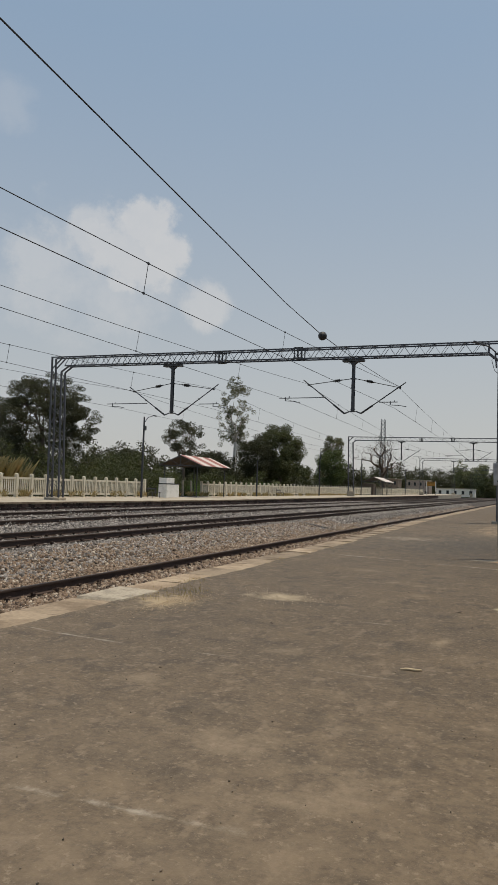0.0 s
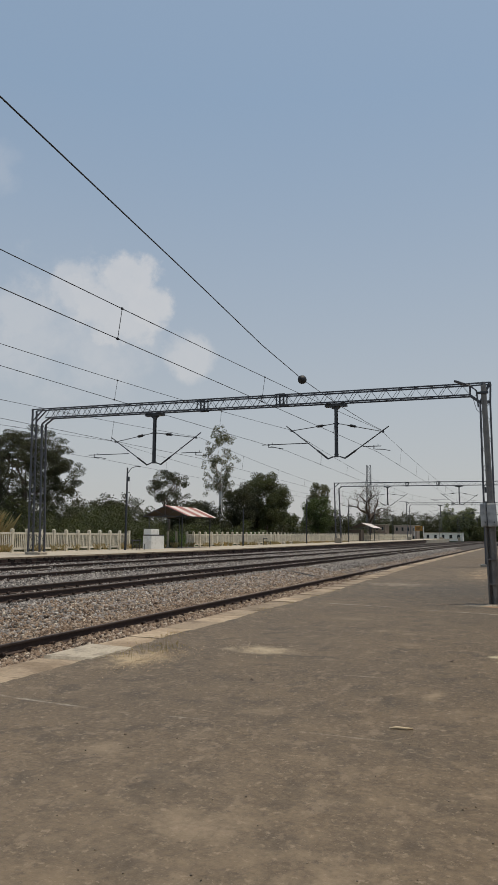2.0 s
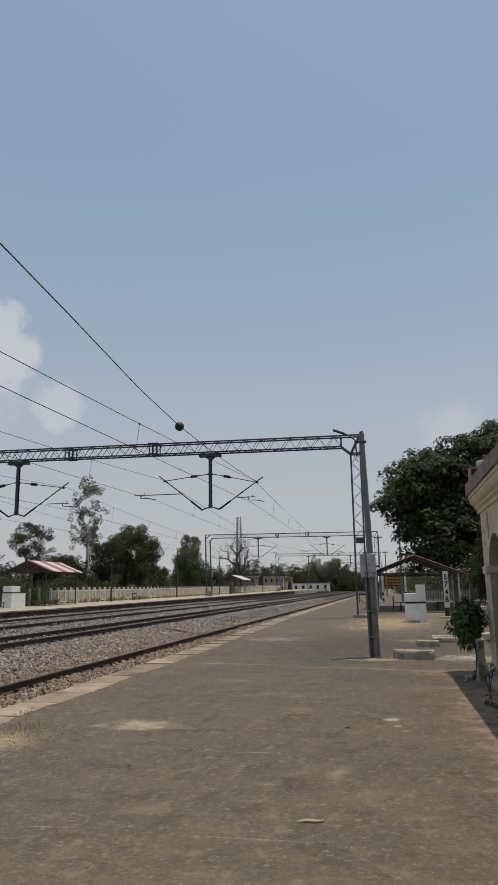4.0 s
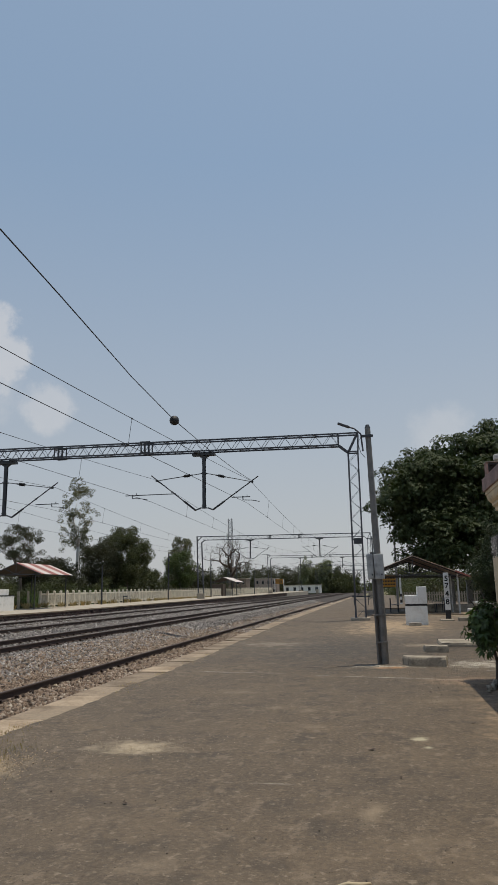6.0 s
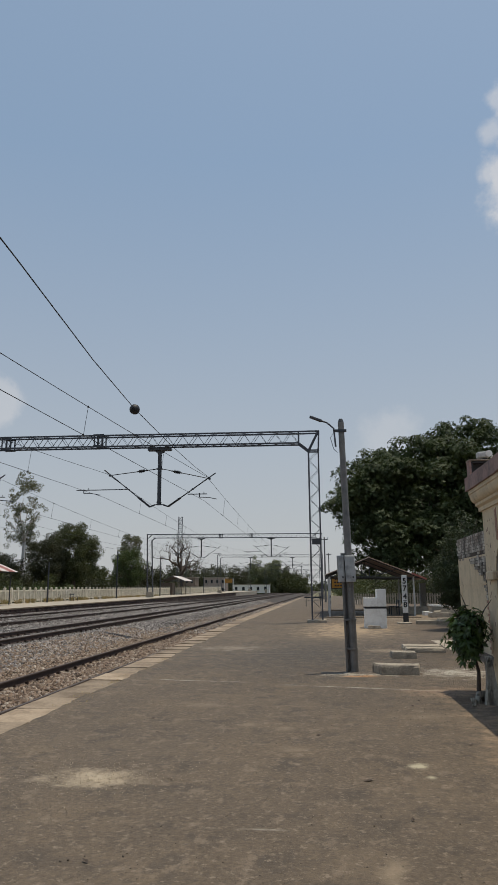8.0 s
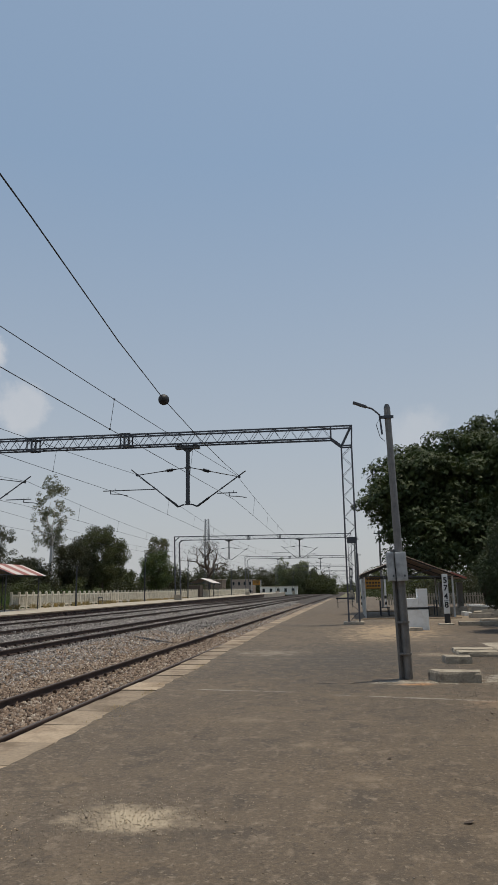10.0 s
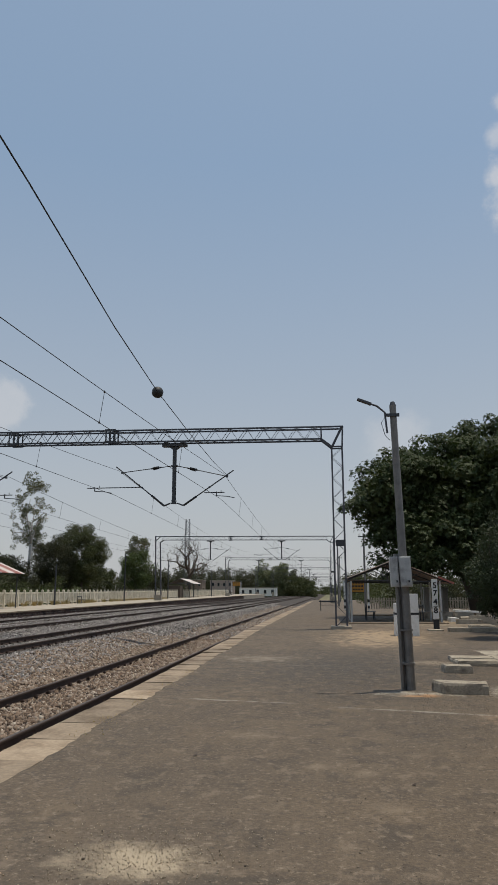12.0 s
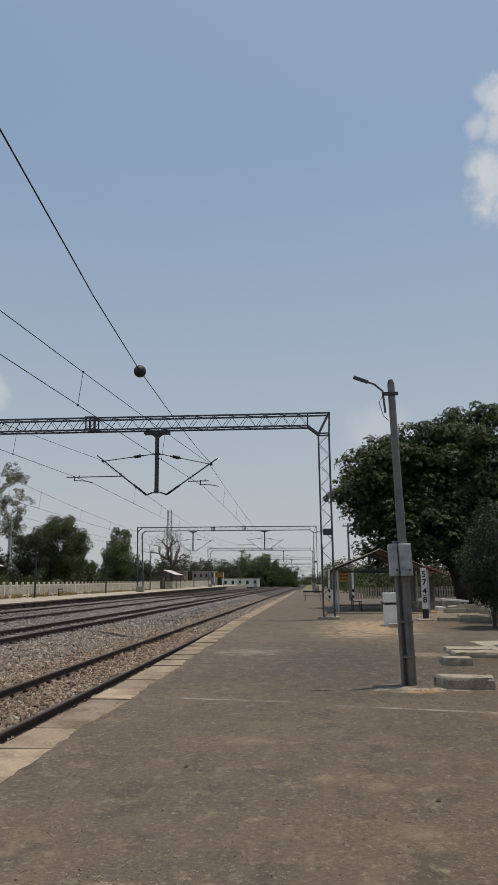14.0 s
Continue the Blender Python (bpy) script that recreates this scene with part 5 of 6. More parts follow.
b = Build().add(post, [tuple(range(7))[::-1], tuple(range(28, 35))] + [(7 * r + i, 7 * r + (i + 1) % 7, 7 * r + 7 + (i + 1) % 7, 7 * r + 7 + i) for r in range(4) for i in range(7)])
M_POST = weather(material("stained_stone", (0.36, 0.33, 0.27), 0.95, grain=16, stain=4, vary=0.25, bump=0.6, second=(0.20, 0.18, 0.15), dent=0.03), (0.09, 0.08, 0.07), 0.8, (14, 14, 1.5), (0.47, 0.6))
solid("stone_post", b, M_POST, "broken stained stone post by the arcade", "post", loc=(1.70, 15.2, -0.01))
for x, y, s in ((1.55, 15.35, 0.10), (1.63, 15.55, 0.12), (1.46, 15.25, 0.06), (1.75, 15.3, 0.08), (1.42, 15.0, 0.04)):
    me = stones("rubble_stone", np.array([(0, 0, 0.0)]), np.array([s]), M_POST)
    tagged(new("rubble_stone", me), "broken lump of masonry rubble on the ground", "rubble", "rubble").location = (x, y, s * 0.5)

# ---- far platform furniture ----
kiosk = thing("white_stand", (-28.45, 55.8, far_z(55)), "white plastered stand with dark band on the far platform", "water stand")
part("base", Build().box(0, 0.1, 0.56, 0.8, 2.2, 1.12), M_WHITE, kiosk, bevel=0.015)
part("band", Build().box(0, 0.1, 1.15, 0.82, 2.24, 0.08), M_BLACK, kiosk, "dark band")
part("upper", Build().box(0, -0.3, 1.42, 0.7, 1.4, 0.46), M_WHITE, kiosk, bevel=0.015)


def striped_shelter(loc, w, d, tall, label, stripes=True):
    s = thing("platform_shelter", loc, label, "shelter", "far platform shelters", turn=90)
    for x in (-w / 2 + 0.15, w / 2 - 0.15):
        for y in (-d / 2 + 0.3, d / 2 - 0.3):
            part("post", Build().tube([(x, y, 0), (x, y, tall)], 0.05, 8), M_DARK, s)
    n = 10
    for side in (-1, 1):
        for k in range(n):
            xa, xb = -w / 2 + w * k / n, -w / 2 + w * (k + 1) / n
            b = Build().add([(x, y, z - o) for o in (0, 0.03) for x, y, z in ((xa, side * (d / 2 + 0.3), tall), (xb, side * (d / 2 + 0.3), tall), (xb, 0, tall + 0.95), (xa, 0, tall + 0.95))],
                            [(0, 1, 2, 3), (7, 6, 5, 4), (0, 4, 5, 1), (1, 5, 6, 2), (2, 6, 7, 3), (3, 7, 4, 0)])
            # the slope seen from below is dark brown throughout
            part("roof_sheet", b, M_BROWN_SHEET if side > 0 else (M_RED if k % 4 in (0, 3) else M_ROOFW) if stripes else M_ROOFW, s, "dark brown roof sheet" if side > 0 else "red roof sheet" if stripes and k % 4 in (0, 3) else "white roof sheet")
    for x in (-w / 2, w / 2):
        b = Build().bar((x, -d / 2 - 0.3, tall - 0.03), (x, d / 2 + 0.3, tall - 0.03), 0.06).bar((x, -d / 2 - 0.3, tall - 0.03), (x, 0, tall + 0.9), 0.06)
        b.bar((x, d / 2 + 0.3, tall - 0.03), (x, 0, tall + 0.9), 0.06).bar((x, 0, tall), (x, 0, tall + 0.9), 0.05).bar((x, 0, tall), (x, -d / 4, tall + 0.45), 0.04).bar((x, 0, tall), (x, d / 4, tall + 0.45), 0.04)
        part("truss", b, M_STEEL, s, "steel gable truss")
    return s


striped_shelter((-29.3, 62.6, far_z(61)), 6.3, 3.9, 2.85, "open shelter with red and white striped gable roof")
striped_shelter((-29.3, 146, far_z(146)), 9, 4.2, 2.6, "open shelter with pale gable roof on the far platform", False)
solid("hut", Build().box(0, 0, 1.1, 2.2, 2.6, 2.2), M_BARK, "dark low hut beside the far shelter", "hut", loc=(-30, 141, far_z(141)), bevel=0.04)

for y, h, arm in ((51.1, 6.4, True), (76, 4.0, False), (100.5, 6.3, True), (126.6, 6.3, True), (150, 6.0, True), (172, 6.0, True)):
    fl = thing("lamp_post", (-28.3, y, far_z(y)), "slim dark lamp post on the far platform", "lamp post", "far lamp posts")
    part("shaft", Build().tube([(0, 0, 0), (0, 0, h)], [0.10, 0.065], 8), M_DARK, fl)
    if arm:
        part("arm", Build().tube([(0, 0, h - 0.5), (0.15, 0.35, h), (0.3, 0.8, h + 0.15)], 0.03, 6), M_STEEL, fl)
        part("lamp_head", Build().box(0.38, 1.0, h + 0.18, 0.16, 0.45, 0.08), M_STEEL, fl, bevel=0.01)
        part("bracket", Build().box(0.08, 0, h - 0.9, 0.2, 0.2, 0.35), M_DARK, fl)

# ---- trees and scrub ----


def tree(loc, height, crown, lumps, lump_size, per_lump, leaf, leaf_mat, label, bark=None, trunk_r=0.25, fork_at=0.35, floor=-0.5, forks=3, depth=3, hollow=0.3, flat=0.8, category="tree", spread=0.8, name="tree"):
    """A trunk that forks into limbs, and leaf clumps round the limb ends within the crown's ellipsoid (centre z, rx, ry, rz)."""
    t = thing(name, loc, label, category, "trees")
    wood, tips = Build(), []
    cz, rx, ry, rz = crown
    bole = Vector((rng.uniform(-0.04, 0.04) * height, rng.uniform(-0.04, 0.04) * height, height * fork_at))
    wood.tube([(0, 0, -0.3), (0.02, 0, height * 0.02), bole * 0.5 + Vector((0.1, 0, 0)), bole], [trunk_r * 1.5, trunk_r, trunk_r * 0.85, trunk_r * 0.75], 10)
    for i in range(forks + 1):
        a = 2 * math.pi * (i + rng.uniform(0, 0.5)) / (forks + 1)
        reach = Vector((math.cos(a) * rx * 0.6, math.sin(a) * ry * 0.6, cz - bole.z + rz * rng.uniform(-0.1, 0.5)))
        limb(wood, bole, reach, reach.length * 0.55, trunk_r * 0.5, depth - 1, tips, rise=0.2)
    part("trunk", wood, bark or M_BARK, t, smooth=True)
    heaps = lumps_in((0, 0, cz), (rx, ry, rz), int(lumps * 1.25), lump_size * 0.92, floor, hollow)
    part("crown", crown_leaves("crown", heaps, int(per_lump * 2.3), leaf * 0.66, leaf_mat, flat, spread), leaf_mat, t)
    return t


# the big dense broadleaf tree behind the shelter
big = thing("tree", (6.4, 52.5, 0.1), "huge dense dark green broadleaf tree behind the shelter", "tree", "trees")
wood, tips = Build(), []
wood.tube([(1.5, 0, -0.2), (1.2, 0, 1.2), (0.6, 0, 3.2)], [0.55, 0.42, 0.36], 12)
for a in range(6):
    limb(wood, (0.6, 0, 3.0), (math.cos(a * 1.05) * 3, math.sin(a * 1.05) * 3, 3.5), 3.2, 0.26, 2, tips)
part("trunk", wood, M_BARK, big, smooth=True)
big.scale = (0.98, 0.95, 0.99)
heaps = lumps_in((0.6, 0, 7.3), (6.9, 6.0, 4.8), 320, 0.62, -0.75, 0.66)
heaps += lumps_in((-3.4, -2, 7.0), (3.6, 3.5, 3.7), 125, 0.64, -0.8, 0.6) + lumps_in((2.9, 0, 10.5), (3.3, 3.3, 2.2), 100, 0.62, -0.6, 0.6) + lumps_in((5.2, -4, 6.3), (4.0, 3, 4.2), 95, 0.70, -0.9, 0.6)
heaps += lumps_in((-1.6, -5, 4.0), (3.8, 2.2, 2.4), 130, 0.5, -0.9, 0.5) + lumps_in((3.6, -5, 3.2), (4.2, 2.2, 2.6), 120, 0.5, -0.9, 0.5) + lumps_in((-2.9, -2, 3.9), (2.9, 2.2, 2.3), 140, 0.5, -0.9, 0.4)
heaps = [h for h in heaps if h[2] > 1.0]
part("crown", whorls("crown", *twig_ends(heaps, 44), 8, 0.145, M_LEAF_BIG, 0.22, 0.4), M_LEAF_BIG, big)
part("inner_crown", crown_leaves("inner_crown", lumps_in((0.6, 0, 6.9), (5.6, 4.6, 4.0), 90, 1.5, -0.9, 0.1) + lumps_in((-2.8, -2, 7.0), (2.4, 2.4, 2.7), 30, 1.2, -0.8, 0.1) + lumps_in((3, -2, 4.2), (4.5, 2.5, 2.4), 40, 1.2, -0.9, 0.1), 240, 0.2, M_LEAF_BIG, 0.8, 1.2, 0.1), M_LEAF_BIG, big)

# shrubs between the shelter and the annex
tree((4.3, 31.3, 0.08), 3.6, (1.9, 1.05, 1.3, 1.75), 110, 0.28, 70, 0.055, M_LEAF_SHRUB, "dark leafy shrub tree beside the annex wall", trunk_r=0.07, floor=-1, hollow=0.2, name="shrub", category="shrub")
tree((5.6, 34.5, 0.08), 4.6, (2.5, 1.7, 1.7, 2.2), 100, 0.4, 60, 0.075, M_LEAF_SHRUB, "tall dark leafy shrub beside the annex wall", trunk_r=0.08, floor=-1, hollow=0.2, name="shrub", category="shrub")
b = Build()
for k in range(5):
    x, y = 4.1 + 0.25 * k, 31.2 + rng.uniform(-0.4, 0.4)
    b.tube([(x, y, 2.5), (x + rng.uniform(-0.1, 0.1), y, 3.2), (x + rng.uniform(-0.2, 0.2), y, 3.9)], [0.012, 0.01, 0.005], 5)
solid("bare_twigs", b, M_BARK, "thin upright twigs above the shrub", "twigs", "stuff")

# small potted-size tree at the arcade's corner
small = thing("small_tree", (1.74, 16.3, 0), "small glossy green tree beside the arcade", "tree")
b = Build().tube([(0, 0, -0.02), (0.02, 0, 0.3), (-0.03, 0.02, 0.55), (-0.05, 0, 0.8)], [0.034, 0.026, 0.022, 0.016], 8)
for a in range(7):
    b.tube([(-0.03, 0.02, 0.5 + 0.06 * a), (-0.03 + 0.2 * math.cos(a * 2.4), 0.2 * math.sin(a * 2.4), 0.75 + 0.09 * a), (0.32 * math.cos(a * 2.4) - 0.03, 0.32 * math.sin(a * 2.4), 0.95 + 0.08 * a)], [0.014, 0.01, 0.005], 5)
part("trunk", b, M_BARK, small)
n = 330
d = rng.normal(size=(n, 3))
d /= np.linalg.norm(d, axis=1)[:, None]
d[:, 2] = np.maximum(d[:, 2], -0.85)
r = rng.uniform(0.25, 1, n) ** 0.5 * (0.82 + 0.55 * np.array([noise.noise(Vector(q * 2.3)) for q in d]))
c = np.array([-0.10, 0, 0.86]) + d * np.array([0.33, 0.33, 0.47]) * r[:, None]
M_GLOSSY = leaf_material("glossy_leaf", (0.058, 0.100, 0.024), 0.45, 0.25, 6.0)
M_GLOSSY.node_tree.nodes["Principled BSDF"].inputs["Roughness"].default_value = 0.42
part("crown", whorls("crown", c, d * np.array([1, 1, 0.7]), 9, 0.105, M_GLOSSY, 0.17, 0.45), M_GLOSSY, small)

# trees beyond the far fence
tree((-45.3, 60.0, -0.3), 12.6, (7.4, 5.6, 5.4, 5.6), 380, 0.62, 110, 0.085, M_LEAF_DARK, "spreading acacia-like tree with gaps beyond the fence", trunk_r=0.42, fork_at=0.3, floor=-0.6, hollow=0.5, flat=0.5)
tree((-47.0, 56.0, -0.3), 7.0, (3.2, 4.4, 4.4, 3.0), 120, 0.7, 50, 0.14, M_LEAF_DARK, "dark bushy tree beyond the fence", trunk_r=0.25)
tree((-38.5, 92.5, -0.3), 18.6, (12.0, 3.0, 3.0, 6.3), 120, 0.42, 34, 0.12, M_LEAF_GUM, "tall slender eucalyptus with pale trunk and airy crown", bark=M_PALEBARK, trunk_r=0.26, fork_at=0.42, floor=-1, hollow=0.3, flat=0.9, depth=2)
tree((-36.6, 97.0, -0.3), 9.8, (5.4, 3.4, 3.2, 4.4), 150, 0.75, 90, 0.12, M_LEAF_DARK, "dark dense tree beyond the fence", trunk_r=0.3, floor=-0.9)
tree((-34.6, 100.5, -0.3), 12.2, (6.3, 3.9, 4.0, 5.7), 250, 0.75, 110, 0.11, M_LEAF_MID, "large olive-green tree beyond the fence", trunk_r=0.34, floor=-0.9, hollow=0.3)
tree((-42.9, 86.0, -0.3), 11.0, (7.6, 2.9, 2.9, 3.5), 80, 0.5, 60, 0.10, M_LEAF_DARK, "open-crowned dark tree beyond the fence", trunk_r=0.25, floor=-0.6, hollow=0.4)
tree((-41.0, 90.0, -0.3), 6.5, (3.6, 5.2, 4.2, 3.2), 180, 0.75, 50, 0.16, M_LEAF_DARK, "dark bushy tree beyond the fence", trunk_r=0.25)
tree((-52.0, 88.0, -0.3), 6.8, (4.4, 2.4, 2.4, 2.3), 40, 0.8, 50, 0.2, M_LEAF_DARK, "round dark tree beyond the fence", trunk_r=0.22)
tree((-33.7, 126.0, -0.2), 9.5, (5.2, 3.2, 3.0, 4.2), 130, 0.75, 90, 0.12, M_LEAF_GREEN, "green tree beyond the fence", trunk_r=0.26, floor=-0.9)
tree((-34.3, 128.5, -0.2), 11.5, (9.2, 1.9, 1.9, 2.6), 26, 0.7, 40, 0.2, M_LEAF_GUM, "airy grey-green tree beyond the fence", bark=M_PALEBARK, trunk_r=0.18, fork_at=0.6)
tree((-36, 112, -0.2), 6, (3, 4, 3.5, 2.6), 60, 0.9, 44, 0.22, M_LEAF_MID, "low green tree beyond the fence", trunk_r=0.2)
tree((-38, 150, -0.2), 7, (3.6, 6, 5, 3), 60, 1.2, 40, 0.3, M_LEAF_DARK, "low dark trees beyond the fence", trunk_r=0.2)


def scrub(y0, y1, x0, x1, h0, h1, count, leaf, mat, label, lump=0.7, per=34):
    heaps = []
    for _ in range(count):
        x, y = rng.uniform(x0, x1), rng.uniform(y0, y1)
        top = rng.uniform(h0, h1) * (0.8 + 0.6 * noise.noise(Vector((x * 0.12, y * 0.12, 5.0))))
        k = 0.0
        while k < top:
            heaps.append((x + rng.normal() * lump * 0.6, y + rng.normal() * lump * 0.6, max(0.3, k), lump * rng.uniform(0.7, 1.25)))
            k += lump * 1.1
    ob = new("scrub", crown_leaves("scrub", heaps, int(per * 2.1), leaf * 0.72, mat, 0.8, 0.9, 0.3))
    return tagged(ob, label, "shrubs", kind="stuff")


scrub(34, 62, -40, -33, 2.4, 4.6, 110, 0.11, M_LEAF_MID, "olive green scrub behind the fence")
scrub(30, 66, -54, -40, 4.2, 6.4, 150, 0.15, M_LEAF_DARK, "dark scrub behind the fence")
scrub(32, 135, -31.9, -30.3, 0.9, 1.5, 210, 0.09, M_LEAF_DARK, "low dark hedge right behind the fence", 0.45, 26)
scrub(60, 100, -44, -33, 2.8, 4.8, 150, 0.13, M_LEAF_MID, "green scrub behind the fence")
scrub(62, 92, -33, -30.6, 1.4, 2.5, 60, 0.10, M_LEAF_BRIGHT, "fresh green bushes just behind the fence", 0.5, 30)
scrub(100, 190, -48, -33, 2.6, 5.0, 120, 0.2, M_LEAF_DARK, "dark scrub behind the fence", 0.9)
scrub(58, 110, -74, -48, 5.5, 8.0, 170, 0.2, M_LEAF_DARK, "distant dark scrub", 0.9)
scrub(110, 190, -90, -48, 4.0, 7.0, 110, 0.3, M_LEAF_DARK, "distant dark scrub", 1.3)
scrub(385, 450, -95, -30, 11, 17, 190, 0.5, M_LEAF_DARK, "distant dark tree line", 2.2, 36)
scrub(400, 450, -34, -12, 9, 14, 80, 0.5, M_LEAF_DARK, "distant dark tree line", 2.0, 36)
scrub(336, 350, -33, -22, 10, 15, 50, 0.42, M_LEAF_PALE, "pale green trees behind the white house", 1.6, 36)
scrub(336, 350, -22, -9, 6, 10, 50, 0.42, M_LEAF_MID, "pale green trees behind the white house", 1.7, 40)
scrub(300, 460, 8, 40, 6, 13, 110, 0.5, M_LEAF_DARK, "distant dark tree line", 2.0, 40)
scrub(430, 560, -40, -25, 8, 12, 70, 0.5, M_LEAF_MID, "distant dark tree line", 2.0, 30)
scrub(730, 800, -60, 30, 7, 11, 90, 0.7, M_LEAF_MID, "hazy tree line at the end of the line", 2.6, 30)
scrub(150, 300, 4, 30, 3, 7, 100, 0.3, M_LEAF_MID, "distant green trees beside the line", 1.3)
scrub(74, 110, 3, 30, 1.5, 4, 120, 0.16, M_LEAF_MID, "green scrub behind the picket fence", 0.8)
scrub(75, 86, 5.5, 22, 2.0, 4.4, 120, 0.13, M_LEAF_DARK, "dark undergrowth behind the big tree", 0.6)
scrub(52, 72, 13, 36, 3, 7, 90, 0.2, M_LEAF_DARK, "dark trees behind the building", 1.1)

tree((-30.5, 88.0, far_z(88)), 1.9, (1.1, 0.8, 0.9, 0.8), 26, 0.24, 36, 0.07, M_LEAF_PALE, "pale flowering bush just behind the fence", trunk_r=0.05, floor=-0.9, name="shrub", category="shrub")

# leafless tree
bare = thing("bare_tree", (-31.0, 159, 0.2), "leafless grey tree with crooked limbs", "tree", "trees")
wood, tips = Build(), []
wood.tube([(0, 0, -0.4), (0.2, 0, 2), (-0.1, 0, 4.6), (0.05, 0, 6.4)], [0.55, 0.42, 0.36, 0.26], 9)
for a in range(5):
    limb(wood, (-0.1, 0, 4.5 + 0.45 * a), (math.cos(a * 1.25) * 1.2, math.sin(a * 1.25), 1.7), 3.5, 0.32, 4, tips, bend=0.95, forks=3, shrink=0.70, rise=0.20)
part("trunk", wood, M_BARK, bare, smooth=True)

# lattice tower
tw = thing("lattice_tower", (-45.0, 227, -0.4), "slim grey lattice communication tower", "tower")
b = Build()
H = 24.6
for i in range(20):
    za, zb = H * i / 20, H * (i + 1) / 20
    wa, wb = 0.95 - 0.4 * i / 20, 0.95 - 0.4 * (i + 1) / 20
    for sx, sy in ((-1, -1), (1, -1), (1, 1), (-1, 1)):
        b.bar((sx * wa, sy * wa, za), (sx * wb, sy * wb, zb), 0.13)
    b.bar((-wa, -wa, za), (wb, -wb, zb), 0.08).bar((wa, -wa, za), (-wb, -wb, zb), 0.08).bar((-wa, -wa, za), (wa, -wa, za), 0.08)
part("mast", b, M_STEEL, tw, "riveted lattice shaft", kind="stuff")
part("antenna", Build().box(0.8, -0.8, 17, 0.4, 0.3, 2.2), M_WHITE, tw)
part("antenna", Build().box(-0.8, -0.8, 18.5, 0.4, 0.3, 2.2), M_WHITE, tw)


def far_house(loc, w, d, h, mat, label, windows, storeys=1):
    ho = thing("house", loc, label, "house", "distant houses")
    part("wall", Build().box(0, 0, h / 2, w, d, h), mat, ho)
    part("roof", Build().box(0, 0, h + 0.12, w + 0.5, d + 0.5, 0.25), M_CONC, ho)
    for s in range(storeys):
        for k in range(windows):
            x = -w / 2 + w * (k + 0.5) / windows
            win = part("window", Build().box(x, -d / 2 - 0.02, h * (s + 0.55) / storeys, w / windows * 0.34, 0.1, h / storeys * 0.42), M_GLASS, ho)
            part("sill", Build().box(x, -d / 2 - 0.1, h * (s + 0.55) / storeys - h / storeys * 0.22, w / windows * 0.42, 0.2, 0.12), M_CONC, win)
    return ho


far_house((-32.3, 325, 0.0), 16, 8, 3.5, M_WHITE, "long low white house with dark windows", 5)
far_house((-57, 300, -0.5), 9, 9, 7.0, material("brown_wall", (0.21, 0.155, 0.125), 0.9, vary=0.25, second=(0.13, 0.10, 0.085)), "brown two-storey house far beyond the line", 4, 2)
far_house((-49, 330, -0.5), 10, 9, 7.2, material("pale_pink_wall", (0.33, 0.27, 0.24), 0.9, vary=0.2, second=(0.22, 0.18, 0.16)), "weathered two-storey house far beyond the line", 4, 2)

# dry grass, weeds and litter
def tuft(name, spots, h, mat, label, category="grass"):
    v = []
    for x, y, z, n in spots:
        for _ in range(n):
            px, py = x + rng.normal() * 0.09, y + rng.normal() * 0.12
            a = rng.uniform(0, 2 * math.pi)
            hh = h * rng.uniform(0.5, 1.2)
            lx, ly = math.cos(a) * hh * 0.5, math.sin(a) * hh * 0.5
            w = 0.0025 * max(1.0, h * 3)
            v.append([(px - w, py, z), (px + w, py, z), (px + lx * 0.5 + w * 0.6, py + ly * 0.5, z + hh * 0.7), (px + lx, py + ly, z + hh)])
    v = np.array(v)
    ob = new(name, raw_mesh(name, v.reshape(-1, 3), np.arange(len(v) * 4).reshape(-1, 4), mat))
    return tagged(ob, label, category, kind="stuff")


edge = [(-4.05 + rng.uniform(-0.05, 0.08), y, -0.01, int(rng.integers(20, 60))) for y in list(rng.uniform(10, 30, 22)) + [11.6, 11.8, 12.0, 11.7, 15.4, 15.6, 18.1]]
edge += [(-3.75 + rng.normal() * 0.12, 10.6 + rng.normal() * 0.35, 0, 12) for _ in range(22)]
tuft("dry_grass", edge, 0.042, M_DRY, "dry grass tufts along the platform edge")
spots = [(1.62 + rng.uniform(-0.2, 0.28), rng.uniform(11.5, 15.4), 0.03, rng.uniform(0.03, 0.09)) for _ in range(20)]
tagged(new("weeds", crown_leaves("weeds", spots, 16, 0.022, M_LEAF_MID, 0.7, 0.8, 0.2)), "small weeds at the foot of the arcade", "weeds", kind="stuff")
weed = thing("weed_plant", (1.62, 13.9, 0), "leggy yellow-green weed at the arcade", "weed")
b = Build()
for k in range(6):
    b.tube([(0, 0, 0), (rng.uniform(-0.1, 0.1), rng.uniform(-0.2, 0.2), 0.2), (rng.uniform(-0.2, 0.15), rng.uniform(-0.4, 0.4), 0.38)], [0.006, 0.005, 0.003], 5)
part("stem", b, M_LEAF_MID, weed)
part("foliage", crown_leaves("foliage", lumps_in((0, 0, 0.3), (0.14, 0.3, 0.12), 9, 0.05, -1, 0.1), 9, 0.022, M_LEAF_BRIGHT, 0.8, 0.9, 0.2), M_LEAF_BRIGHT, weed)
tuft("dry_grass", [(FENCE_X + 0.35 + rng.uniform(-0.2, 0.3), rng.uniform(36, 130), far_z(70), 40) for _ in range(90)], 0.45, M_DRY, "dry grass along the far fence")
tuft("reeds", [(-36 + rng.uniform(-2, 2), rng.uniform(36, 44), 0.0, 60) for _ in range(60)], 2.6, M_DRY, "tall dry reed grass behind the fence")

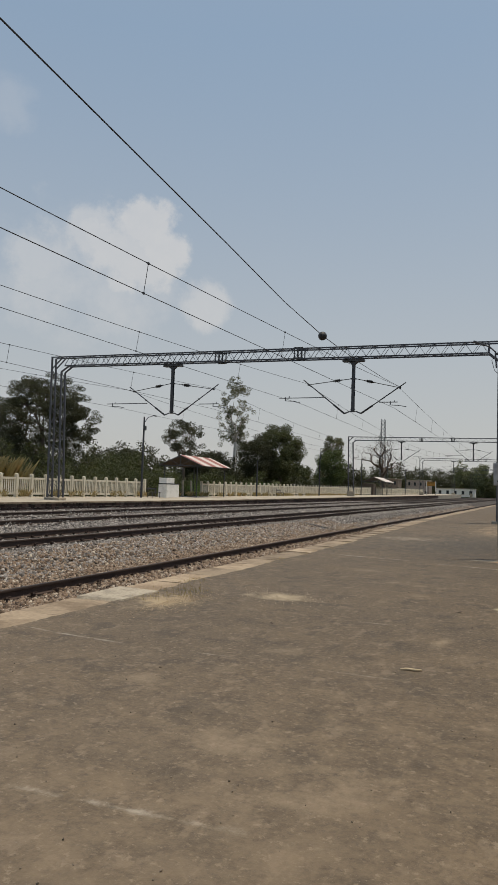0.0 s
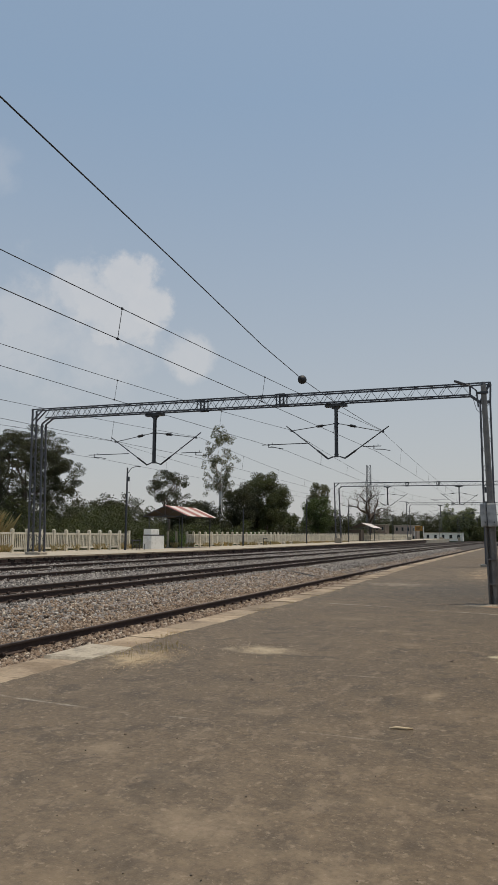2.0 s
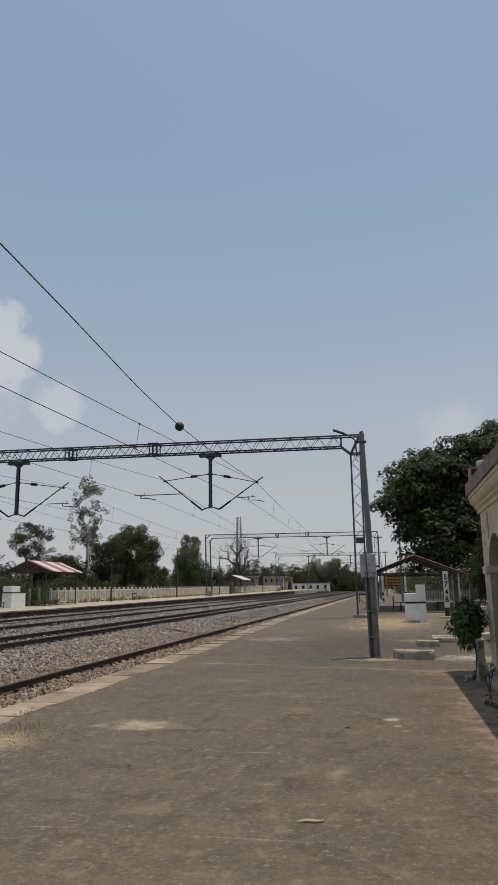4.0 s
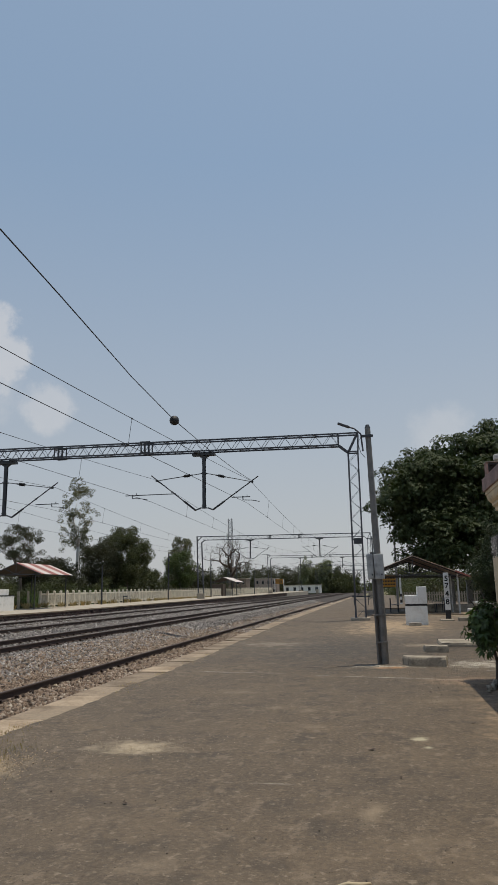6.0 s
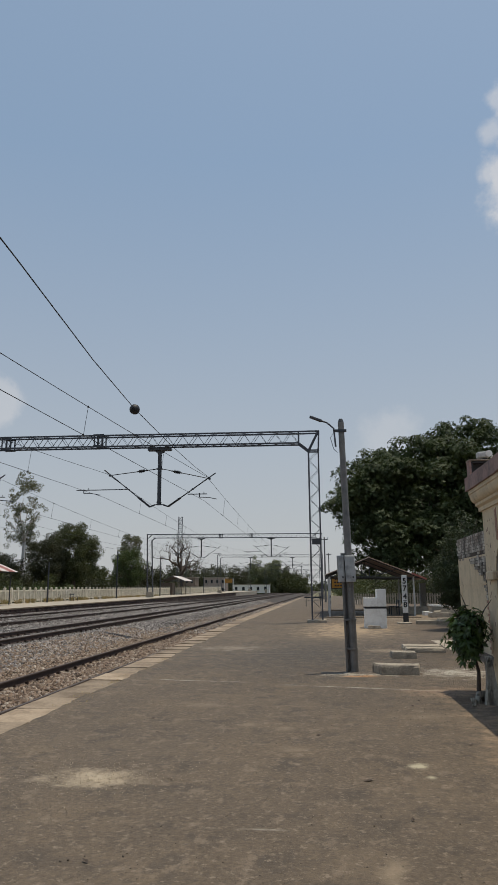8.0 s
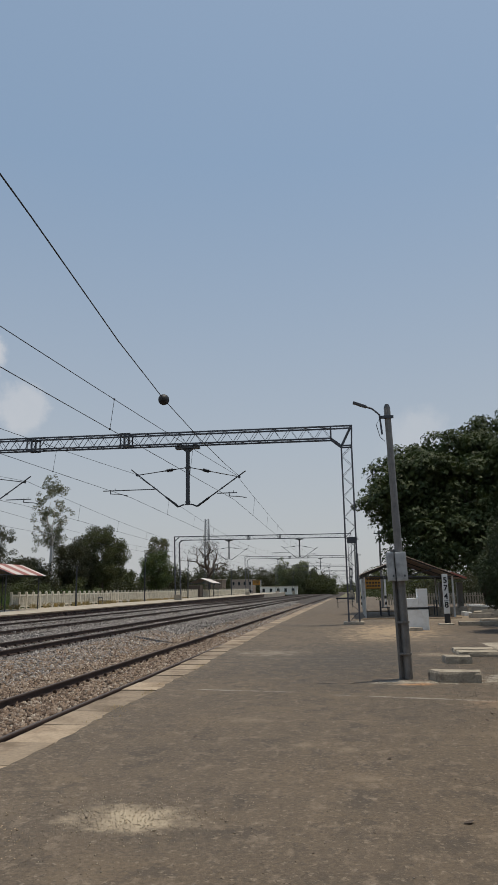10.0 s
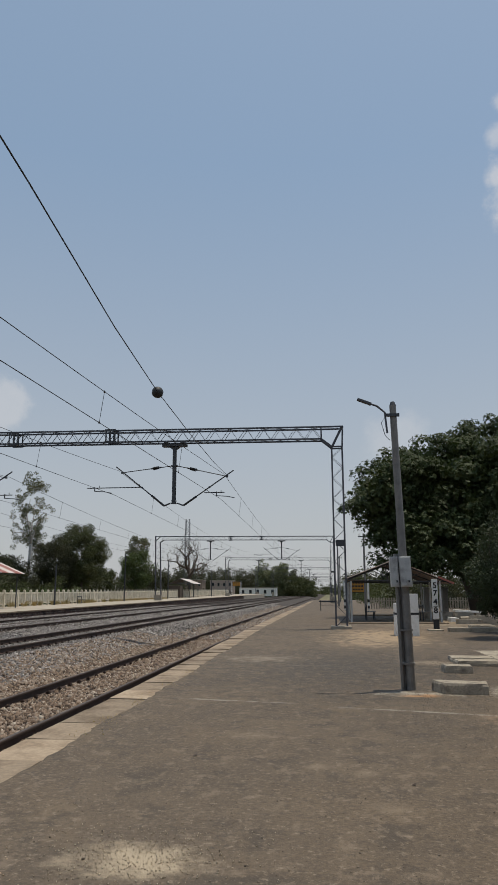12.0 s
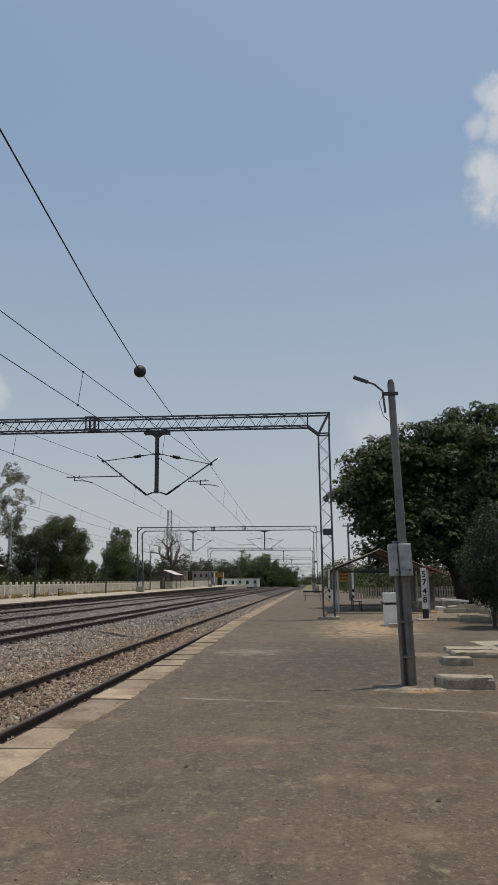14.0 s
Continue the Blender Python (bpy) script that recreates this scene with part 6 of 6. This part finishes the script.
st = Build().tube([(-0.085, 0, 0.006), (-0.03, 0.01, 0.010), (0.03, -0.006, 0.009), (0.085, 0.015, 0.006)], [0.006, 0.011, 0.011, 0.007], 7)
solid("dry_husk", st, M_STICK, "dry curled husk lying on the platform", "litter", loc=(-0.25, 8.06, 0), turn=12, smooth=True)
for x, y, w, a in ((-0.18, 11.2, 0.10, 20), (0.05, 10.2, 0.05, 70), (-1.9, 9.3, 0.06, 130), (-0.6, 13.0, 0.07, 40), (0.9, 12.6, 0.06, 10), (-2.6, 13.9, 0.08, 60), (0.62, 15.0, 0.07, 100)):
    leaf = Build().add([(-w / 2, 0, 0.004), (0, -w * 0.28, 0.010), (w / 2, 0.01, 0.016), (0, w * 0.28, 0.008), (0, 0, 0.002)], [(0, 1, 4), (1, 2, 4), (2, 3, 4), (3, 0, 4)])
    solid("dry_leaf", leaf, M_BARK, "curled brown dry leaf on the platform", "litter", loc=(x, y, 0.001), turn=a, group="litter")
n = 1100
px, py = rng.uniform(-3.9, 1.7, n), 3.5 + 26 * rng.uniform(0, 1, n) ** 1.5
c = np.stack([px, py, np.full(n, 0.003)], 1)
tagged(new("pebbles", stones("pebbles", c, rng.uniform(0.003, 0.008, n) * (1 + (rng.uniform(0, 1, n) > 0.97) * 1.0), material("grit", (0.17, 0.14, 0.11), 0.9, per_piece=0.7, vary=0.1, bump=0))), "scattered grit and pebbles on the platform", "pebbles", kind="stuff")
n = 17000
px, py = rng.uniform(-4.0, 2.6, n), 7.5 + 20 * rng.uniform(0, 1, n) ** 0.9
clear = ((px + 2.45) / 0.8) ** 2 + ((py - 11.15) / 0.65) ** 2 > 1
px, py, n = px[clear], py[clear], int(clear.sum())
c = np.stack([px, py, np.full(n, 0.001)], 1)
tagged(new("grit", stones("grit", c, rng.uniform(0.003, 0.0068, n) * (0.75 + 0.045 * (py - 7)), material("asphalt_grit", (0.17, 0.138, 0.108), 0.9, per_piece=0.5, vary=0.1, bump=0))), "fine loose grit on worn asphalt", "grit", kind="stuff")
n = 12000
px, py = rng.normal(0.6, 1.6, n), rng.normal(20.5, 3.4, n)
keep = (px > -3.9) & (px < 3.2) & (py > 13) & (py < 30)
px, py = px[keep], py[keep]
c = np.stack([px, py, np.array([ground_z(y) for y in py]) + 0.002], 1)
M_LOOSE = stone_material("loose_road_stone", ((0, (0.07, 0.058, 0.048)), (0.5, (0.13, 0.108, 0.088)), (0.85, (0.20, 0.168, 0.135)), (1, (0.38, 0.33, 0.27))))
tagged(new("gravel", stones("gravel", c, rng.uniform(0.0035, 0.008, len(px)), M_LOOSE)), "loose dark road gravel worn out of the asphalt", "gravel", kind="stuff")
n = 1500
px, py = rng.normal(-3.5, 0.2, n), rng.normal(10.1, 0.4, n)
c = np.stack([np.clip(px, -3.98, -2.9), py, np.full(n, 0.0)], 1)
tagged(new("gravel", stones("gravel", c, rng.uniform(0.004, 0.011, n), material("tan_gravel", (0.34, 0.26, 0.175), 0.9, per_piece=0.35, vary=0.1, bump=0)), ), "spilled gravel beside the platform edge", "gravel", kind="stuff")
n = 700
c = np.stack([rng.normal(-2.45, 0.33, n), rng.normal(11.2, 0.28, n), np.full(n, 0.004)], 1)
tagged(new("gravel", stones("gravel", c, rng.uniform(0.003, 0.007, n), material("sand_grit", (0.42, 0.35, 0.26), 0.9, per_piece=0.4, vary=0.1, bump=0))), "heap of pale sandy grit on the platform", "gravel", kind="stuff")

# ---- platform edge slabs ----
coping_me = [Build().add([(x * 0.275 + dx * (x > 0), y * w / 2, z * 0.05) for z in (-1, 1) for y in (-1, 1) for x in (-1, 1)],
                         [(0, 2, 3, 1), (4, 5, 7, 6), (0, 1, 5, 4), (2, 6, 7, 3), (0, 4, 6, 2), (1, 3, 7, 5)]).mesh("edge_slab", M_COPING) for dx, w in ((0.0, 0.985), (0.02, 0.99), (0.03, 0.98), (0.05, 0.988))]
for k in range(142):
    y = -10.0 + k
    ob = part("edge_slab", coping_me[int(rng.integers(0, 4))], None, platform)
    ob.location = (-4.305 + rng.uniform(-0.008, 0.008), y, ground_z(y) - 0.044 + rng.uniform(-0.006, 0.006))
    ob.rotation_euler = (rng.uniform(-0.006, 0.006), rng.uniform(-0.012, 0.012), rng.uniform(-0.004, 0.004))

# a paler broad slab let into the edge, and asphalt crumbled over the slabs
rough_slab("edge_cover_slab", [(-4.56, 9.55), (-3.93, 9.62), (-3.9, 10.48), (-4.57, 10.55)], -0.03, 0.035, M_CONC, "pale broad stone slab at the platform edge", 0.012)
verts, faces = [], []
for k in range(620):
    y = 3.0 + k * 0.085
    out = -4.0 - 0.10 * max(0.0, noise.noise(Vector((0.0, y * 0.55, 1.0))) + 0.25) - 0.05 * noise.noise(Vector((2.0, y * 3.1, 0.0))) - abs(rng.normal()) * 0.012
    verts += [(out, y, ground_z(y) + 0.006), (out + 0.03, y, ground_z(y) + 0.018), (out + 0.16, y, ground_z(y) + 0.016), (-3.5, y, ground_z(y) + 0.0005)]
    if k:
        faces += [(4 * k - 4 + i, 4 * k - 3 + i, 4 * k + 1 + i, 4 * k + i) for i in range(3)]
part("crumbled_rim", Build().add(verts, faces), M_PLATFORM, platform, "crumbled asphalt rim", kind="stuff")
